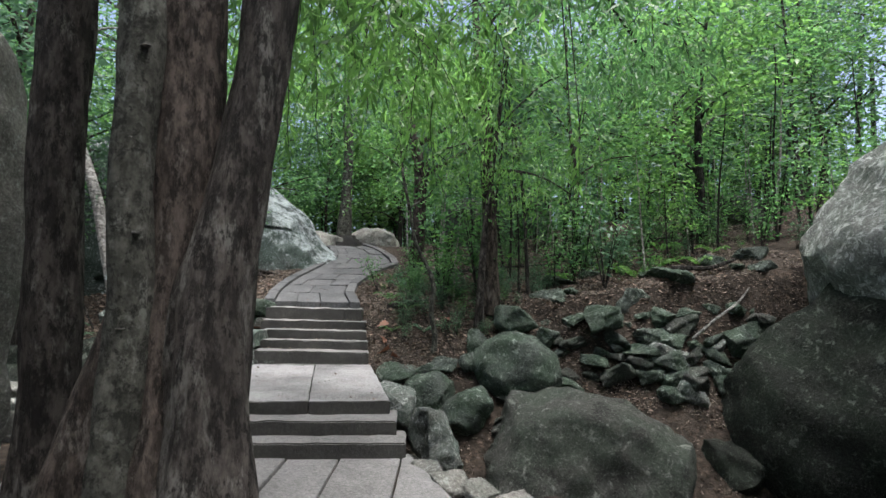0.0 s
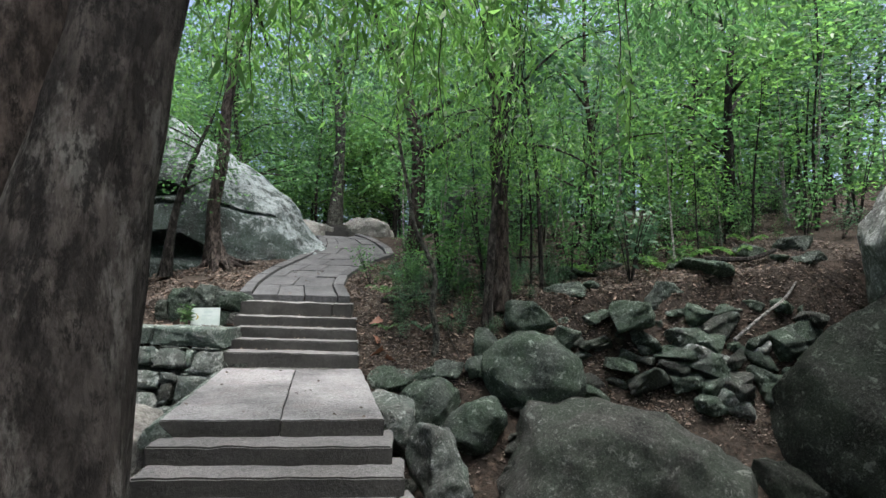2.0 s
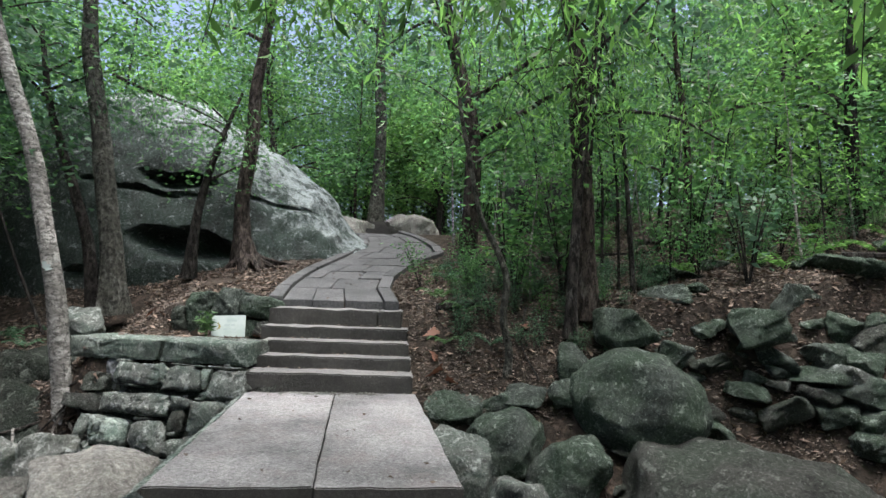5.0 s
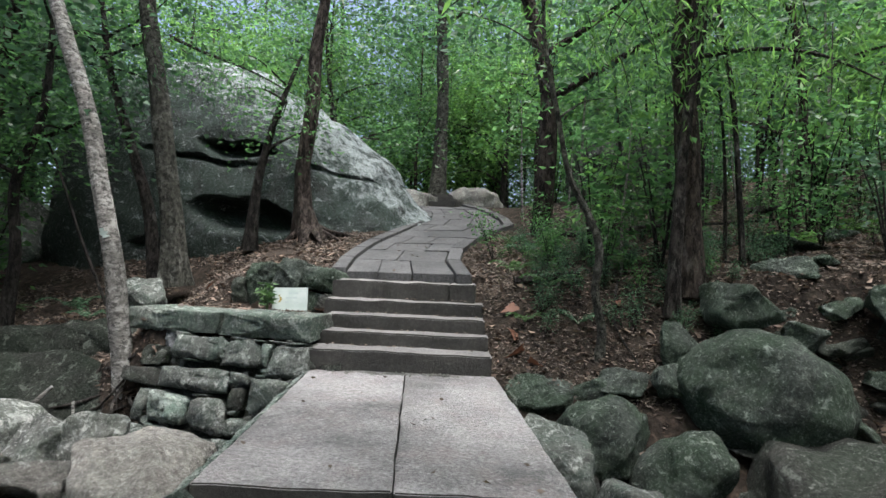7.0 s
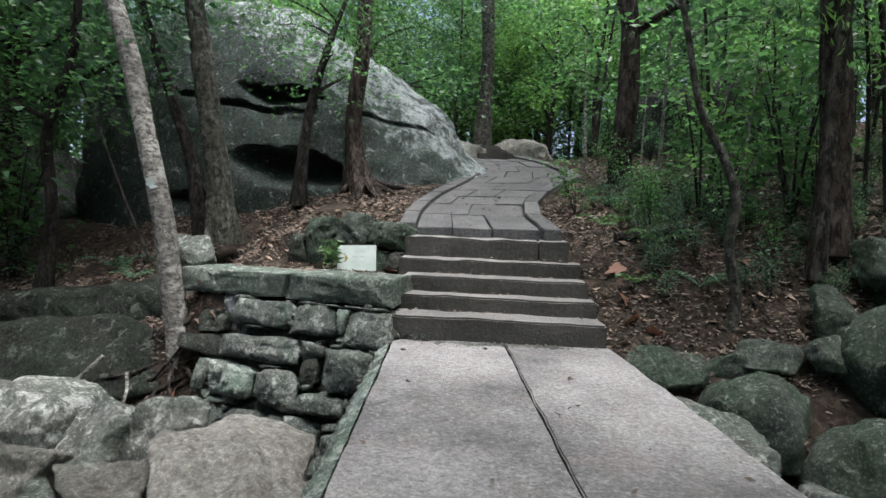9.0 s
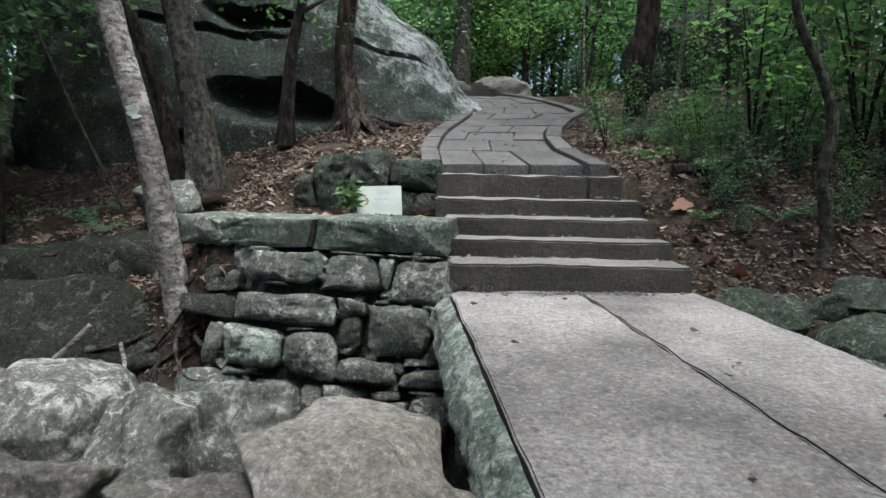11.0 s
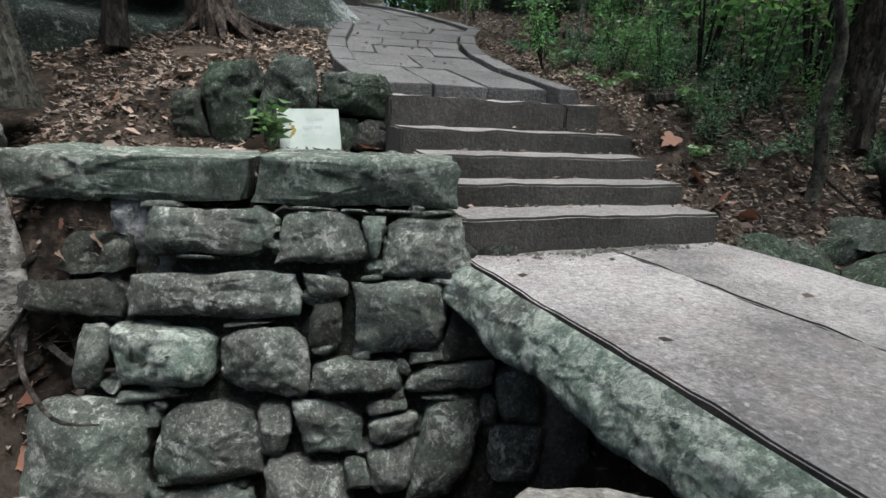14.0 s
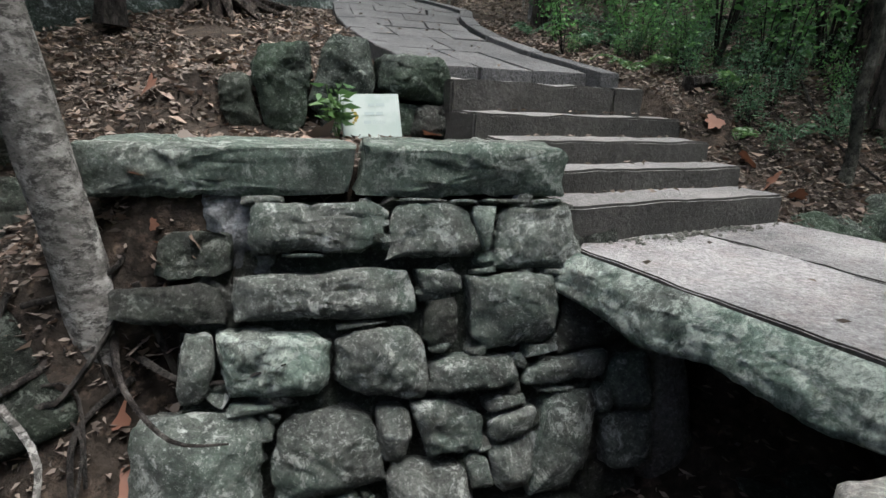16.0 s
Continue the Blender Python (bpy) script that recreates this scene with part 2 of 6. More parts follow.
def ground(x, y):
    rough = 0.10 * noise.noise((x * 0.7, y * 0.7, 3.1)) + 0.05 * noise.noise((x * 2.3, y * 2.3, 7.7))
    bed = -1.0 + 1.5 * rough + 0.05 * abs(min(x, 1) + 2) - 0.45 * step(2, 4.5, x)
    near_edge = lerp(x, (-6, 6.9), (-2.6, 6.55), (-2.45, 5.95), (-0.6, 5.95), (-0.1, 5.2), (0.4, 4.4), (1.5, 3.4), (6, 2.4))
    bank = lerp(x, (-12, 0.25), (-4, 0.0), (-2.5, -0.04), (0.6, -0.04), (2, -0.1), (8, 0.8))
    low = bank + (bed - bank) * step(near_edge - 0.1, near_edge + 0.35, y)
    h = hill(x, y)
    right = lerp(y, (7.2, bed), (8.2, -0.1), (8.75, 0.38), (9.85, h - 0.03), (11, h))
    steep = lerp(y, (7.6, bed), (8.6, -0.4), (9.05, 0.05), (9.8, h - 0.08), (11, h))
    right = right + (steep - right) * step(1.2, 1.9, x)
    wall_end = lerp(y, (8.75, bed), (8.98, 0.8), (9.98, 0.84), (10.3, 1.22), (11.2, h))
    left = lerp(y, (6.8, bed + 0.1), (8.5, -0.7), (8.85, -0.4), (9.05, 0.0), (9.3, 0.15), (10.4, 0.62), (12.2, h), (14, h))
    beside = lerp(y, (8.5, -0.6), (8.78, -0.1), (9.0, 0.4), (9.3, 0.62), (9.8, 0.76), (10.4, 0.95), (12.2, h))
    left = left + (beside - left) * step(-5.7, -5.05, x)
    s = step(-5.15, -4.7, x)
    far = left + (wall_end - left) * s
    far = far + (right - far) * step(-2.9, -1.2, x)
    far = min(far, lerp(y, (8.6, 0.0), (8.75, 0.3), (10.0, 0.95), (10.4, 1.22), (10.6, 9.0))) if -3.12 < x < -1.3 else far
    k = step(7.0, 7.6, y)
    return low + (far - low) * k + (rough if y > 9.95 and not -3.4 < x < -1.0 else 0.3 * rough)


# ---- shapes ----
def part(name, bm, material, parent=None, label="", smooth=True):
    """One mesh object from a bmesh, under a thing or a part."""
    me = bpy.data.meshes.new(name)
    bm.to_mesh(me)
    bm.free()
    me.materials.append(material)
    if smooth:
        me.polygons.foreach_set("use_smooth", [True] * len(me.polygons))
        me.set_sharp_from_angle(angle=radians(38))
    ob = new(name, me)
    if parent:
        ob.parent = parent
    if label:
        ob["label"] = label
    return ob


def rock_mesh(dims, seed, cuts=7, sub=3, rough=0.16, boxy=0.0):
    """A lump of stone: a ball flattened by random planes and roughened; boxy pulls it towards a block."""
    rnd = random.Random(seed)
    bm = bmesh.new()
    bmesh.ops.create_icosphere(bm, subdivisions=sub, radius=1)
    planes = [(Vector([rnd.gauss(0, 1) for _ in range(3)]).normalized(), rnd.uniform(0.55, 0.85) * (1 + 0.42 * boxy)) for _ in range(cuts)]
    off = Vector((seed * 3.7 % 50, seed * 1.9 % 50, seed * 5.3 % 50))
    mean = (dims[0] * dims[1] * dims[2]) ** (1 / 3)
    un = Vector([d / mean for d in dims])
    for v in bm.verts:
        p = v.co.copy()
        if boxy:
            m = max(abs(p.x), abs(p.y), abs(p.z))
            p = p.lerp(p / m * 0.88, boxy)
        for n, d in planes:
            o = p.dot(n) - d
            if o > 0:
                p -= n * o * 0.97
        q = Vector((p.x * un.x, p.y * un.y, p.z * un.z))
        r = rough * noise.noise(q * 1.5 + off) + rough * 0.5 * noise.noise(q * 3.7 + off) + rough * 0.22 * noise.noise(q * 8.5 + off)
        crag = abs(noise.noise(q * 2.3 + off)) + 0.5 * abs(noise.noise(q * 5.1 + off)) + 0.3 * noise.noise(q * 13 + off)
        r += rough * 0.45 * (0.35 - crag)
        e = 5 if boxy > 0.5 else 1
        out = Vector([math.copysign(abs(a) ** e, a) / b for a, b in zip(p, un)]).normalized()
        v.co = (q + out * r) * mean / 2
    return bm


def stone_mesh(dims, seed, cuts=5, rough=0.1, cell=0.03, round_off=0.2):
    """A roughly squared stone: a rounded block, its corners knocked off by random planes, its faces pitted."""
    rnd = random.Random(seed)
    half = Vector(dims) / 2
    small = min(dims)
    r = round_off * small * rnd.uniform(0.6, 1.1) / 2
    n = [max(4, min(44, int(d / cell))) for d in dims]
    verts, index, faces = [], {}, []

    def key(i, j, k):
        if (i, j, k) not in index:
            index[(i, j, k)] = len(verts)
            verts.append(Vector((2 * i / n[0] - 1, 2 * j / n[1] - 1, 2 * k / n[2] - 1)))
        return index[(i, j, k)]

    for ax in range(3):
        b, c = (ax + 1) % 3, (ax + 2) % 3
        for end in (0, n[ax]):
            for i in range(n[b]):
                for j in range(n[c]):
                    quad = []
                    for di, dj in ((0, 0), (1, 0), (1, 1), (0, 1)):
                        t = [0, 0, 0]
                        t[ax], t[b], t[c] = end, i + di, j + dj
                        quad.append(key(*t))
                    faces.append(quad if end else quad[::-1])
    skew = [rnd.uniform(-0.2, 0.2) for _ in range(4)]
    planes = []
    for _ in range(cuts):
        d = Vector([rnd.choice((-1, 1)) * rnd.uniform(0.25, 1) for _ in range(3)])
        d = Vector((d.x / dims[0], d.y / dims[1], d.z / dims[2])).normalized()
        reach = abs(d.x) * half.x + abs(d.y) * half.y + abs(d.z) * half.z
        planes.append((d, reach * rnd.uniform(0.6, 0.8)))
    off = Vector((seed * 3.7 % 50, seed * 1.9 % 50, seed * 5.3 % 50))
    amp = rough * small
    bm = bmesh.new()
    made = []
    for p in verts:
        p = Vector((p.x * (1 + skew[0] * p.z), p.y * (1 + skew[1] * p.x), p.z * (1 + skew[2] * p.x + skew[3] * p.y * 0.5)))
        q = Vector((p.x * half.x, p.y * half.y, p.z * half.z))
        inner = Vector([max(-h + r, min(h - r, a)) for a, h in zip(q, half)])
        d = q - inner
        out = d.normalized() if d.length > 1e-6 else Vector((0, 0, 1))
        q = inner + out * min(d.length, r)
        for nrm, lim in planes:
            o = q.dot(nrm) - lim
            if o > 0:
                q -= nrm * o * 0.95
        w = q / small
        q += out * amp * (0.55 * noise.noise(w * 1.4 + off) + 0.5 * noise.noise(w * 3.3 + off) + 0.75 * (0.25 - abs(noise.noise(w * 4.6 + off))) + 0.38 * noise.noise(w * 9 + off))
        made.append(bm.verts.new(q))
    for f in faces:
        bm.faces.new([made[i] for i in f])
    bmesh.ops.recalc_face_normals(bm, faces=bm.faces)
    return bm


def crag_mesh(dims, seed, points=15, wear=0.07, square=0.75):
    """A broken lump of stone: the hull of a few scattered points, its edges worn and its faces pitted."""
    rnd = random.Random(seed)
    bm = bmesh.new()
    for _ in range(points):
        d = Vector([rnd.gauss(0, 1) for _ in range(3)]).normalized()
        d = Vector([math.copysign(abs(c) ** square, c) for c in d])
        d /= max(abs(d.x), abs(d.y), abs(d.z)) ** 0.6
        bm.verts.new([c * h / 2 * rnd.uniform(0.9, 1.06) for c, h in zip(d, dims)])
    out = bmesh.ops.convex_hull(bm, input=bm.verts[:])
    bmesh.ops.delete(bm, geom=[g for g in set(out["geom_interior"] + out["geom_unused"]) if isinstance(g, bmesh.types.BMVert)], context="VERTS")
    size = (dims[0] * dims[1] * dims[2]) ** (1 / 3)
    bmesh.ops.dissolve_limit(bm, angle_limit=radians(16), verts=bm.verts[:], edges=bm.edges[:])
    bmesh.ops.bevel(bm, geom=bm.edges[:], offset=0.02 * size, segments=1, affect="EDGES", clamp_overlap=True)
    bmesh.ops.triangulate(bm, faces=bm.faces[:])
    cell = max(0.02, size / 20)
    for _ in range(6):
        long = [e for e in bm.edges if e.calc_length() > cell * 1.5]
        if not long:
            break
        bmesh.ops.subdivide_edges(bm, edges=long, cuts=1)
        bmesh.ops.triangulate(bm, faces=[f for f in bm.faces if len(f.verts) > 3])
    bmesh.ops.smooth_vert(bm, verts=bm.verts[:], factor=0.25, use_axis_x=True, use_axis_y=True, use_axis_z=True)
    bm.normal_update()
    off = Vector((seed * 3.7 % 50, seed * 1.9 % 50, seed * 5.3 % 50))
    bed = Vector((rnd.gauss(0, 0.35), rnd.gauss(0, 0.35), 1)).normalized()
    moved = []
    for v in bm.verts:
        w = v.co / size
        h = 0.3 * noise.noise(w * 1.7 + off) + 0.4 * noise.noise(w * 4.1 + off) + 0.7 * (0.22 - abs(noise.noise(w * 3.3 + off))) + 0.3 * noise.noise(w * 9 + off) + 0.22 * noise.noise(w * 19 + off)
        h += 0.75 * noise.noise((w.dot(bed) * 6.5, w.x * 0.9 + seed, w.y * 0.9))
        moved.append(v.co + v.normal * h * wear * size)
    for v, p in zip(bm.verts, moved):
        v.co = p
    return bm


def rock(name, at, dims, seed, material, label, turn=(0, 0, 0), parent=None, crag=0, **kw):
    kw = {"boxy": 0.35, "cuts": 9, **kw}
    if crag:
        ob = part(name, crag_mesh(dims, seed, crag, kw.get("wear", 0.06)), material, parent)
        ob.matrix_basis = pose(*at, *turn)
        if not parent:
            tagged(ob, label, "rock" if max(dims) < 1.2 else "boulder")
        return ob
    if kw["boxy"] > 0.5:
        bm = stone_mesh(dims, seed, kw["cuts"], kw.get("rough", 0.14) * 0.9, 0.024 if max(dims) < 1.2 else 0.09)
    else:
        bm = rock_mesh(dims, seed, **kw)
    ob = part(name, bm, material, parent)
    ob.matrix_basis = pose(*at, *turn)
    if not parent:
        tagged(ob, label, "rock" if max(dims) < 1.2 else "boulder")
    return ob


def tube(points, radii, sides=10, wobble=0.06, seed=0, flare=0.0):
    """A tapered, slightly knotted stem through points."""
    bm = bmesh.new()
    pts = [Vector(p) for p in points]
    fine = []
    for i in range(len(pts) - 1):
        a, b = pts[max(i - 1, 0)], pts[min(i + 2, len(pts) - 1)]
        n = max(2, int((pts[i + 1] - pts[i]).length / max(0.06, radii[i] * 1.1)))
        n = min(n, 14)
        for k in range(n):
            t = k / n
            p0, p1, p2, p3 = a, pts[i], pts[i + 1], b
            q = 0.5 * (2 * p1 + (p2 - p0) * t + (2 * p0 - 5 * p1 + 4 * p2 - p3) * t * t + (3 * p1 - p0 - 3 * p2 + p3) * t ** 3)
            fine.append((q, radii[i] + (radii[i + 1] - radii[i]) * t))
    fine.append((pts[-1], radii[-1]))
    rings = []
    for i, (p, r) in enumerate(fine):
        d = (fine[min(i + 1, len(fine) - 1)][0] - fine[max(i - 1, 0)][0]).normalized()
        side = d.cross(Vector((0.31, 0.95, 0.05))).normalized()
        up = side.cross(d)
        ring = []
        for k in range(sides):
            a = 2 * math.pi * k / sides
            w = 1 + wobble * 2.5 * noise.noise((math.cos(a) * 1.3 + seed, math.sin(a) * 1.3, p.z * 1.6 + seed)) + wobble * noise.noise((k * 0.9 + seed, p.z * 5, p.x * 4))
            if flare:
                lobe = 0.5 + 0.5 * math.cos(a * 5 + seed)
                w += flare * lobe * math.exp(-(p - fine[0][0]).length / (3.0 * r))
            ring.append(bm.verts.new(p + (side * math.cos(a) + up * math.sin(a)) * r * w))
        rings.append(ring)
    for a, b in zip(rings, rings[1:]):
        for k in range(sides):
            bm.faces.new((a[k], a[(k + 1) % sides], b[(k + 1) % sides], b[k]))
    bm.faces.new(rings[0][::-1])
    bm.faces.new(rings[-1])
    bmesh.ops.recalc_face_normals(bm, faces=bm.faces)
    return bm


def block(corners_low, corners_high, cut=0.10, wear=0.012, seed=0, bevel=0.015):
    """A hewn stone between two rings of four corners, cut fine enough to wear its edges."""
    bm = bmesh.new()
    lo = [bm.verts.new(c) for c in corners_low]
    hi = [bm.verts.new(c) for c in corners_high]
    bm.faces.new(lo[::-1])
    bm.faces.new(hi)
    for i in range(4):
        bm.faces.new((lo[i], lo[(i + 1) % 4], hi[(i + 1) % 4], hi[i]))
    if bevel:
        bmesh.ops.bevel(bm, geom=bm.edges[:], offset=bevel, segments=2, affect="EDGES")
    if cut:
        for _ in range(5):
            long = [e for e in bm.edges if e.calc_length() > cut * 1.6]
            if not long:
                break
            bmesh.ops.subdivide_edges(bm, edges=long, cuts=1, use_grid_fill=True)
        for v in bm.verts:
            v.co += Vector([noise.noise(v.co * s + Vector((seed, i * 9.1, 0))) for i, s in enumerate((5, 5, 6))]) * wear
    bmesh.ops.recalc_face_normals(bm, faces=bm.faces)
    return bm


def leaf_mesh(name, centres, aim, length, width, material, seed=0, fold=0.25):
    """Leaves as folded kites: one at each centre, along aim (n x 3), each of its own length."""
    rng = np.random.default_rng(seed)
    c, d = np.asarray(centres, float), np.asarray(aim, float)
    n = len(c)
    d /= np.linalg.norm(d, axis=1, keepdims=True) + 1e-9
    s = np.cross(d, rng.normal(size=(n, 3)))
    s /= np.linalg.norm(s, axis=1, keepdims=True) + 1e-9
    u = np.cross(s, d)
    ln = (length * rng.uniform(0.6, 1.25, n))[:, None]
    wd = (width * rng.uniform(0.7, 1.2, n))[:, None]
    base, tip = c - d * ln * 0.5, c + d * ln * 0.5 - u * ln * 0.12
    mid = c - d * ln * 0.08
    left, right = mid + s * wd * 0.5 + u * wd * fold, mid - s * wd * 0.5 + u * wd * fold
    co = np.stack([base, left, tip, right], 1).reshape(-1, 3)
    me = bpy.data.meshes.new(name)
    me.vertices.add(4 * n)
    me.vertices.foreach_set("co", co.ravel())
    me.loops.add(4 * n)
    me.loops.foreach_set("vertex_index", np.arange(4 * n))
    me.polygons.add(n)
    me.polygons.foreach_set("loop_start", np.arange(0, 4 * n, 4))
    me.update(calc_edges=True)
    me.validate()
    me.materials.append(material)
    return me


def spray(tips, per, spread, seed, flat=0.6, droop=0.3):
    """Leaf centres and directions in clumps round branch tips."""
    rng = np.random.default_rng(seed)
    tips = np.asarray(tips, float)
    off = rng.normal(size=(len(tips), per, 3)) * spread * np.array([1, 1, flat])
    c = (tips[:, None, :] + off).reshape(-1, 3)
    aim = off.reshape(-1, 3) / spread + rng.normal(size=(len(c), 3)) * 0.8
    aim[:, 2] = aim[:, 2] * 0.5 - droop
    return c, aim


def tree(name, base, stem, radii, bark, label, limbs=6, limb_from=0.4, limb_len=1.6, leaves=60, leaf=(0.11, 0.05), spread=0.35,
         leaf_mat=None, seed=0, flare=0.5, sides=12, droop=0.3):
    """A tree: its trunk through stem (offsets from base), limbs, and a crown of leaf clumps on them."""
    rnd = random.Random(seed)
    thing = new(name)
    thing.matrix_basis = pose(*base)
    tagged(thing, label, "tree")
    part("trunk", tube(stem, radii, sides, 0.07, seed, flare), bark, thing)
    pts = [Vector(p) for p in stem]
    lens = [0.0]
    for a, b in zip(pts, pts[1:]):
        lens.append(lens[-1] + (b - a).length)
    tips = []
    for k in range(limbs):
        t = limb_from + (1 - limb_from) * (k + rnd.random() * 0.8) / max(1, limbs)
        d = min(t, 0.999) * lens[-1]
        i = max(j for j in range(len(pts) - 1) if lens[j] <= d)
        f = (d - lens[i]) / (lens[i + 1] - lens[i])
        p = pts[i].lerp(pts[i + 1], f)
        r = (radii[i] + (radii[i + 1] - radii[i]) * f) * 0.55
        ang = rnd.uniform(0, 6.28)
        L = limb_len * rnd.uniform(0.6, 1.2)
        q = p + Vector((math.cos(ang), math.sin(ang), rnd.uniform(0.3, 0.9))) * L * 0.5
        e = q + Vector((math.cos(ang + rnd.uniform(-0.6, 0.6)), math.sin(ang + rnd.uniform(-0.6, 0.6)), rnd.uniform(-0.2, 0.5))) * L * 0.6
        part("branch", tube([p, q, e], [r, r * 0.6, r * 0.2], 6, 0.05, seed + k), bark, thing)
        for g in (0.35, 0.6, 0.8, 1.0, 1.0):
            tips.append(tuple(p.lerp(q, g * 2) if g < 0.5 else q.lerp(e, g * 2 - 1) + Vector([rnd.gauss(0, 0.22 * L) for _ in range(3)])))
    if tips and leaves:
        c, a = spray(tips, leaves, spread, seed, 0.6, droop)
        crown = new("crown", leaf_mesh("crown", c, a, leaf[0], leaf[1], leaf_mat or LEAF, seed))
        crown.parent = thing
    return thing


# ---- ground ----
def terrain():
    xs = np.concatenate([np.arange(-400, -40, 40), np.arange(-40, -14, 2), np.arange(-14, -6, 0.4), np.arange(-6, 6.4, 0.11), np.arange(6.4, 14, 0.4), np.arange(14, 40, 2), np.arange(40, 401, 40)])
    ys = np.concatenate([np.arange(-400, -40, 40), np.arange(-40, -6, 2), np.arange(-6, 4, 0.4), np.arange(4, 12, 0.11), np.arange(12, 20, 0.3), np.arange(20, 44, 2), np.arange(44, 445, 40)])
    verts = [(float(x), float(y), ground(float(x), float(y)) if -14 < x < 14 and 2 < y < 30 else ground(max(-14, min(14, float(x))), max(2.0, min(30, float(y)))))
             for y in ys for x in xs]
    w = len(xs)
    faces = [(j * w + i, j * w + i + 1, (j + 1) * w + i + 1, (j + 1) * w + i) for j in range(len(ys) - 1) for i in range(w - 1)]
    me = bpy.data.meshes.new("ground")
    me.from_pydata(verts, [], faces)
    me.materials.append(SOIL)
    me.polygons.foreach_set("use_smooth", [True] * len(me.polygons))
    return tagged(new("ground", me), "brown forest soil strewn with dry leaves", "ground", kind="structure")


terrain()

# ---- stairs and bridge ----


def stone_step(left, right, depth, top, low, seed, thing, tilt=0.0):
    """One tread: a long hewn block from left to right (x, y of the front corners), its top worn pale, its front painted
    darker for algae and shade.
    """
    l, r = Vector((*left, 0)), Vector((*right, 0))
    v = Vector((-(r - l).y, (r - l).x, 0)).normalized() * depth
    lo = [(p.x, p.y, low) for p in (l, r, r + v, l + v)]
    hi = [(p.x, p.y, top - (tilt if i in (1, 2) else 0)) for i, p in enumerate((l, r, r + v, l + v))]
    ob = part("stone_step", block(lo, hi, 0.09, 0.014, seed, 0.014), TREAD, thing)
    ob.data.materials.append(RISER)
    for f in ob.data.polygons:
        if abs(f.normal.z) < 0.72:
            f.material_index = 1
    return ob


upper = tagged(new("upper_stairs"), "five worn grey stone steps rising from the bridge", "stairs", kind="structure")
for left, right, top, low in (((-2.90, 8.62), (-1.14, 8.80), 0.632, 0.30), ((-2.92, 8.92), (-1.20, 9.10), 0.765, 0.40), ((-2.94, 9.17), (-1.25, 9.36), 0.905, 0.55),
                              ((-3.06, 9.47), (-1.29, 9.62), 1.04, 0.70), ((-3.08, 9.80), (-1.42, 9.92), 1.24, 0.85)):
    if top > 1.2:
        mid = (right[0] - 0.30, right[1] - 0.022)
        stone_step((right[0] - 0.292, right[1] - 0.02), right, 0.42, top - 0.012, low, 77, upper, 0.005)
        right = mid
    stone_step(left, right, 0.42, top, low, int(top * 100), upper, 0.02)
lower = tagged(new("lower_stairs"), "three worn grey stone steps up to the bridge", "stairs", kind="structure")
for left, right, top, low in (((-2.33, 5.46), (-0.33, 5.62), 0.145, -0.2), ((-2.37, 5.74), (-0.45, 5.90), 0.29, -0.1)):
    stone_step(left, right, 0.5, top, low, int(top * 100) + 7, lower, 0.0)
bridge = tagged(new("stone_bridge"), "flat footbridge of two thick worn stone slabs", "bridge", kind="structure")


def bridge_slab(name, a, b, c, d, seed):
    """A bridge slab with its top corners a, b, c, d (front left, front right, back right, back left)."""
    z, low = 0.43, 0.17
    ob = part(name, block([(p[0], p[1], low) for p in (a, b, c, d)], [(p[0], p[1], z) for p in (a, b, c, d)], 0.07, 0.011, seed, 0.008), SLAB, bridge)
    # the slab's sides take the same shade-darkened colour
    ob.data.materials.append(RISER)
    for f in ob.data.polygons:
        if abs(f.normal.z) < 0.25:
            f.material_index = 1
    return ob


bridge_slab("slab", (-2.385, 5.99), (-1.43, 6.10), (-1.965, 8.77), (-2.86, 8.66), 1)
bridge_slab("slab", (-1.418, 6.10), (-0.55, 6.20), (-1.12, 8.87), (-1.953, 8.772), 2)
# the bridge's rough outer edge, crusted with lichen, falls away beside the walked slab
def slab_edge():
    bm = bmesh.new()
    n, m = 170, 22
    grid = []
    for i in range(n + 1):
        f = i / n
        ax, ay = -2.391 - 0.468 * f + 0.012 * noise.noise((f * 13, 9.9, 0)), 5.97 + 2.57 * f
        broad = 1 + 0.22 * noise.noise((f * 5.5, 1.3, 0)) + 0.14 * noise.noise((f * 14, 4.1, 0))
        low = 0.035 * noise.noise((f * 4.2, 7.7, 0)) + 0.03 * noise.noise((f * 11, 2.2, 0)) + 0.018 * abs(noise.noise((f * 30, 5.2, 0)))
        row = []
        for j in range(m + 1):
            g = j / m
            out = lerp(g, (0, 0.0), (0.12, 0.035), (0.35, 0.085), (0.6, 0.125), (0.8, 0.14), (0.9, 0.125), (1, 0.05)) * broad
            dz = lerp(g, (0, 0.0), (0.12, 0.012), (0.35, 0.065), (0.6, 0.13), (0.8, 0.195), (0.9, 0.225), (1, 0.245)) * (1 + 0.25 * noise.noise((f * 6, 3.3, 0)))
            k = min(1, g * 4)
            jig = k * (0.02 * noise.noise((f * 24, g * 4, 2)) + 0.016 * (0.3 - abs(noise.noise((f * 45, g * 8, 5)))) + 0.009 * noise.noise((f * 110, g * 18, 5)))
            row.append(bm.verts.new((ax - out - jig, ay, 0.414 - dz + low * k * g + 0.5 * jig)))
        row.append(bm.verts.new((ax + 0.3, ay, 0.165)))
        grid.append(row)
    for a, b in zip(grid, grid[1:]):
        for j in range(len(a) - 1):
            bm.faces.new((a[j], b[j], b[j + 1], a[j + 1]))
    for r in (grid[0], grid[-1]):
        bm.faces.new(r)
    bmesh.ops.recalc_face_normals(bm, faces=bm.faces)
    part("slab_edge", bm, ROCK_EDGE, bridge, "rough broken edge crusted with pale green lichen")


slab_edge()

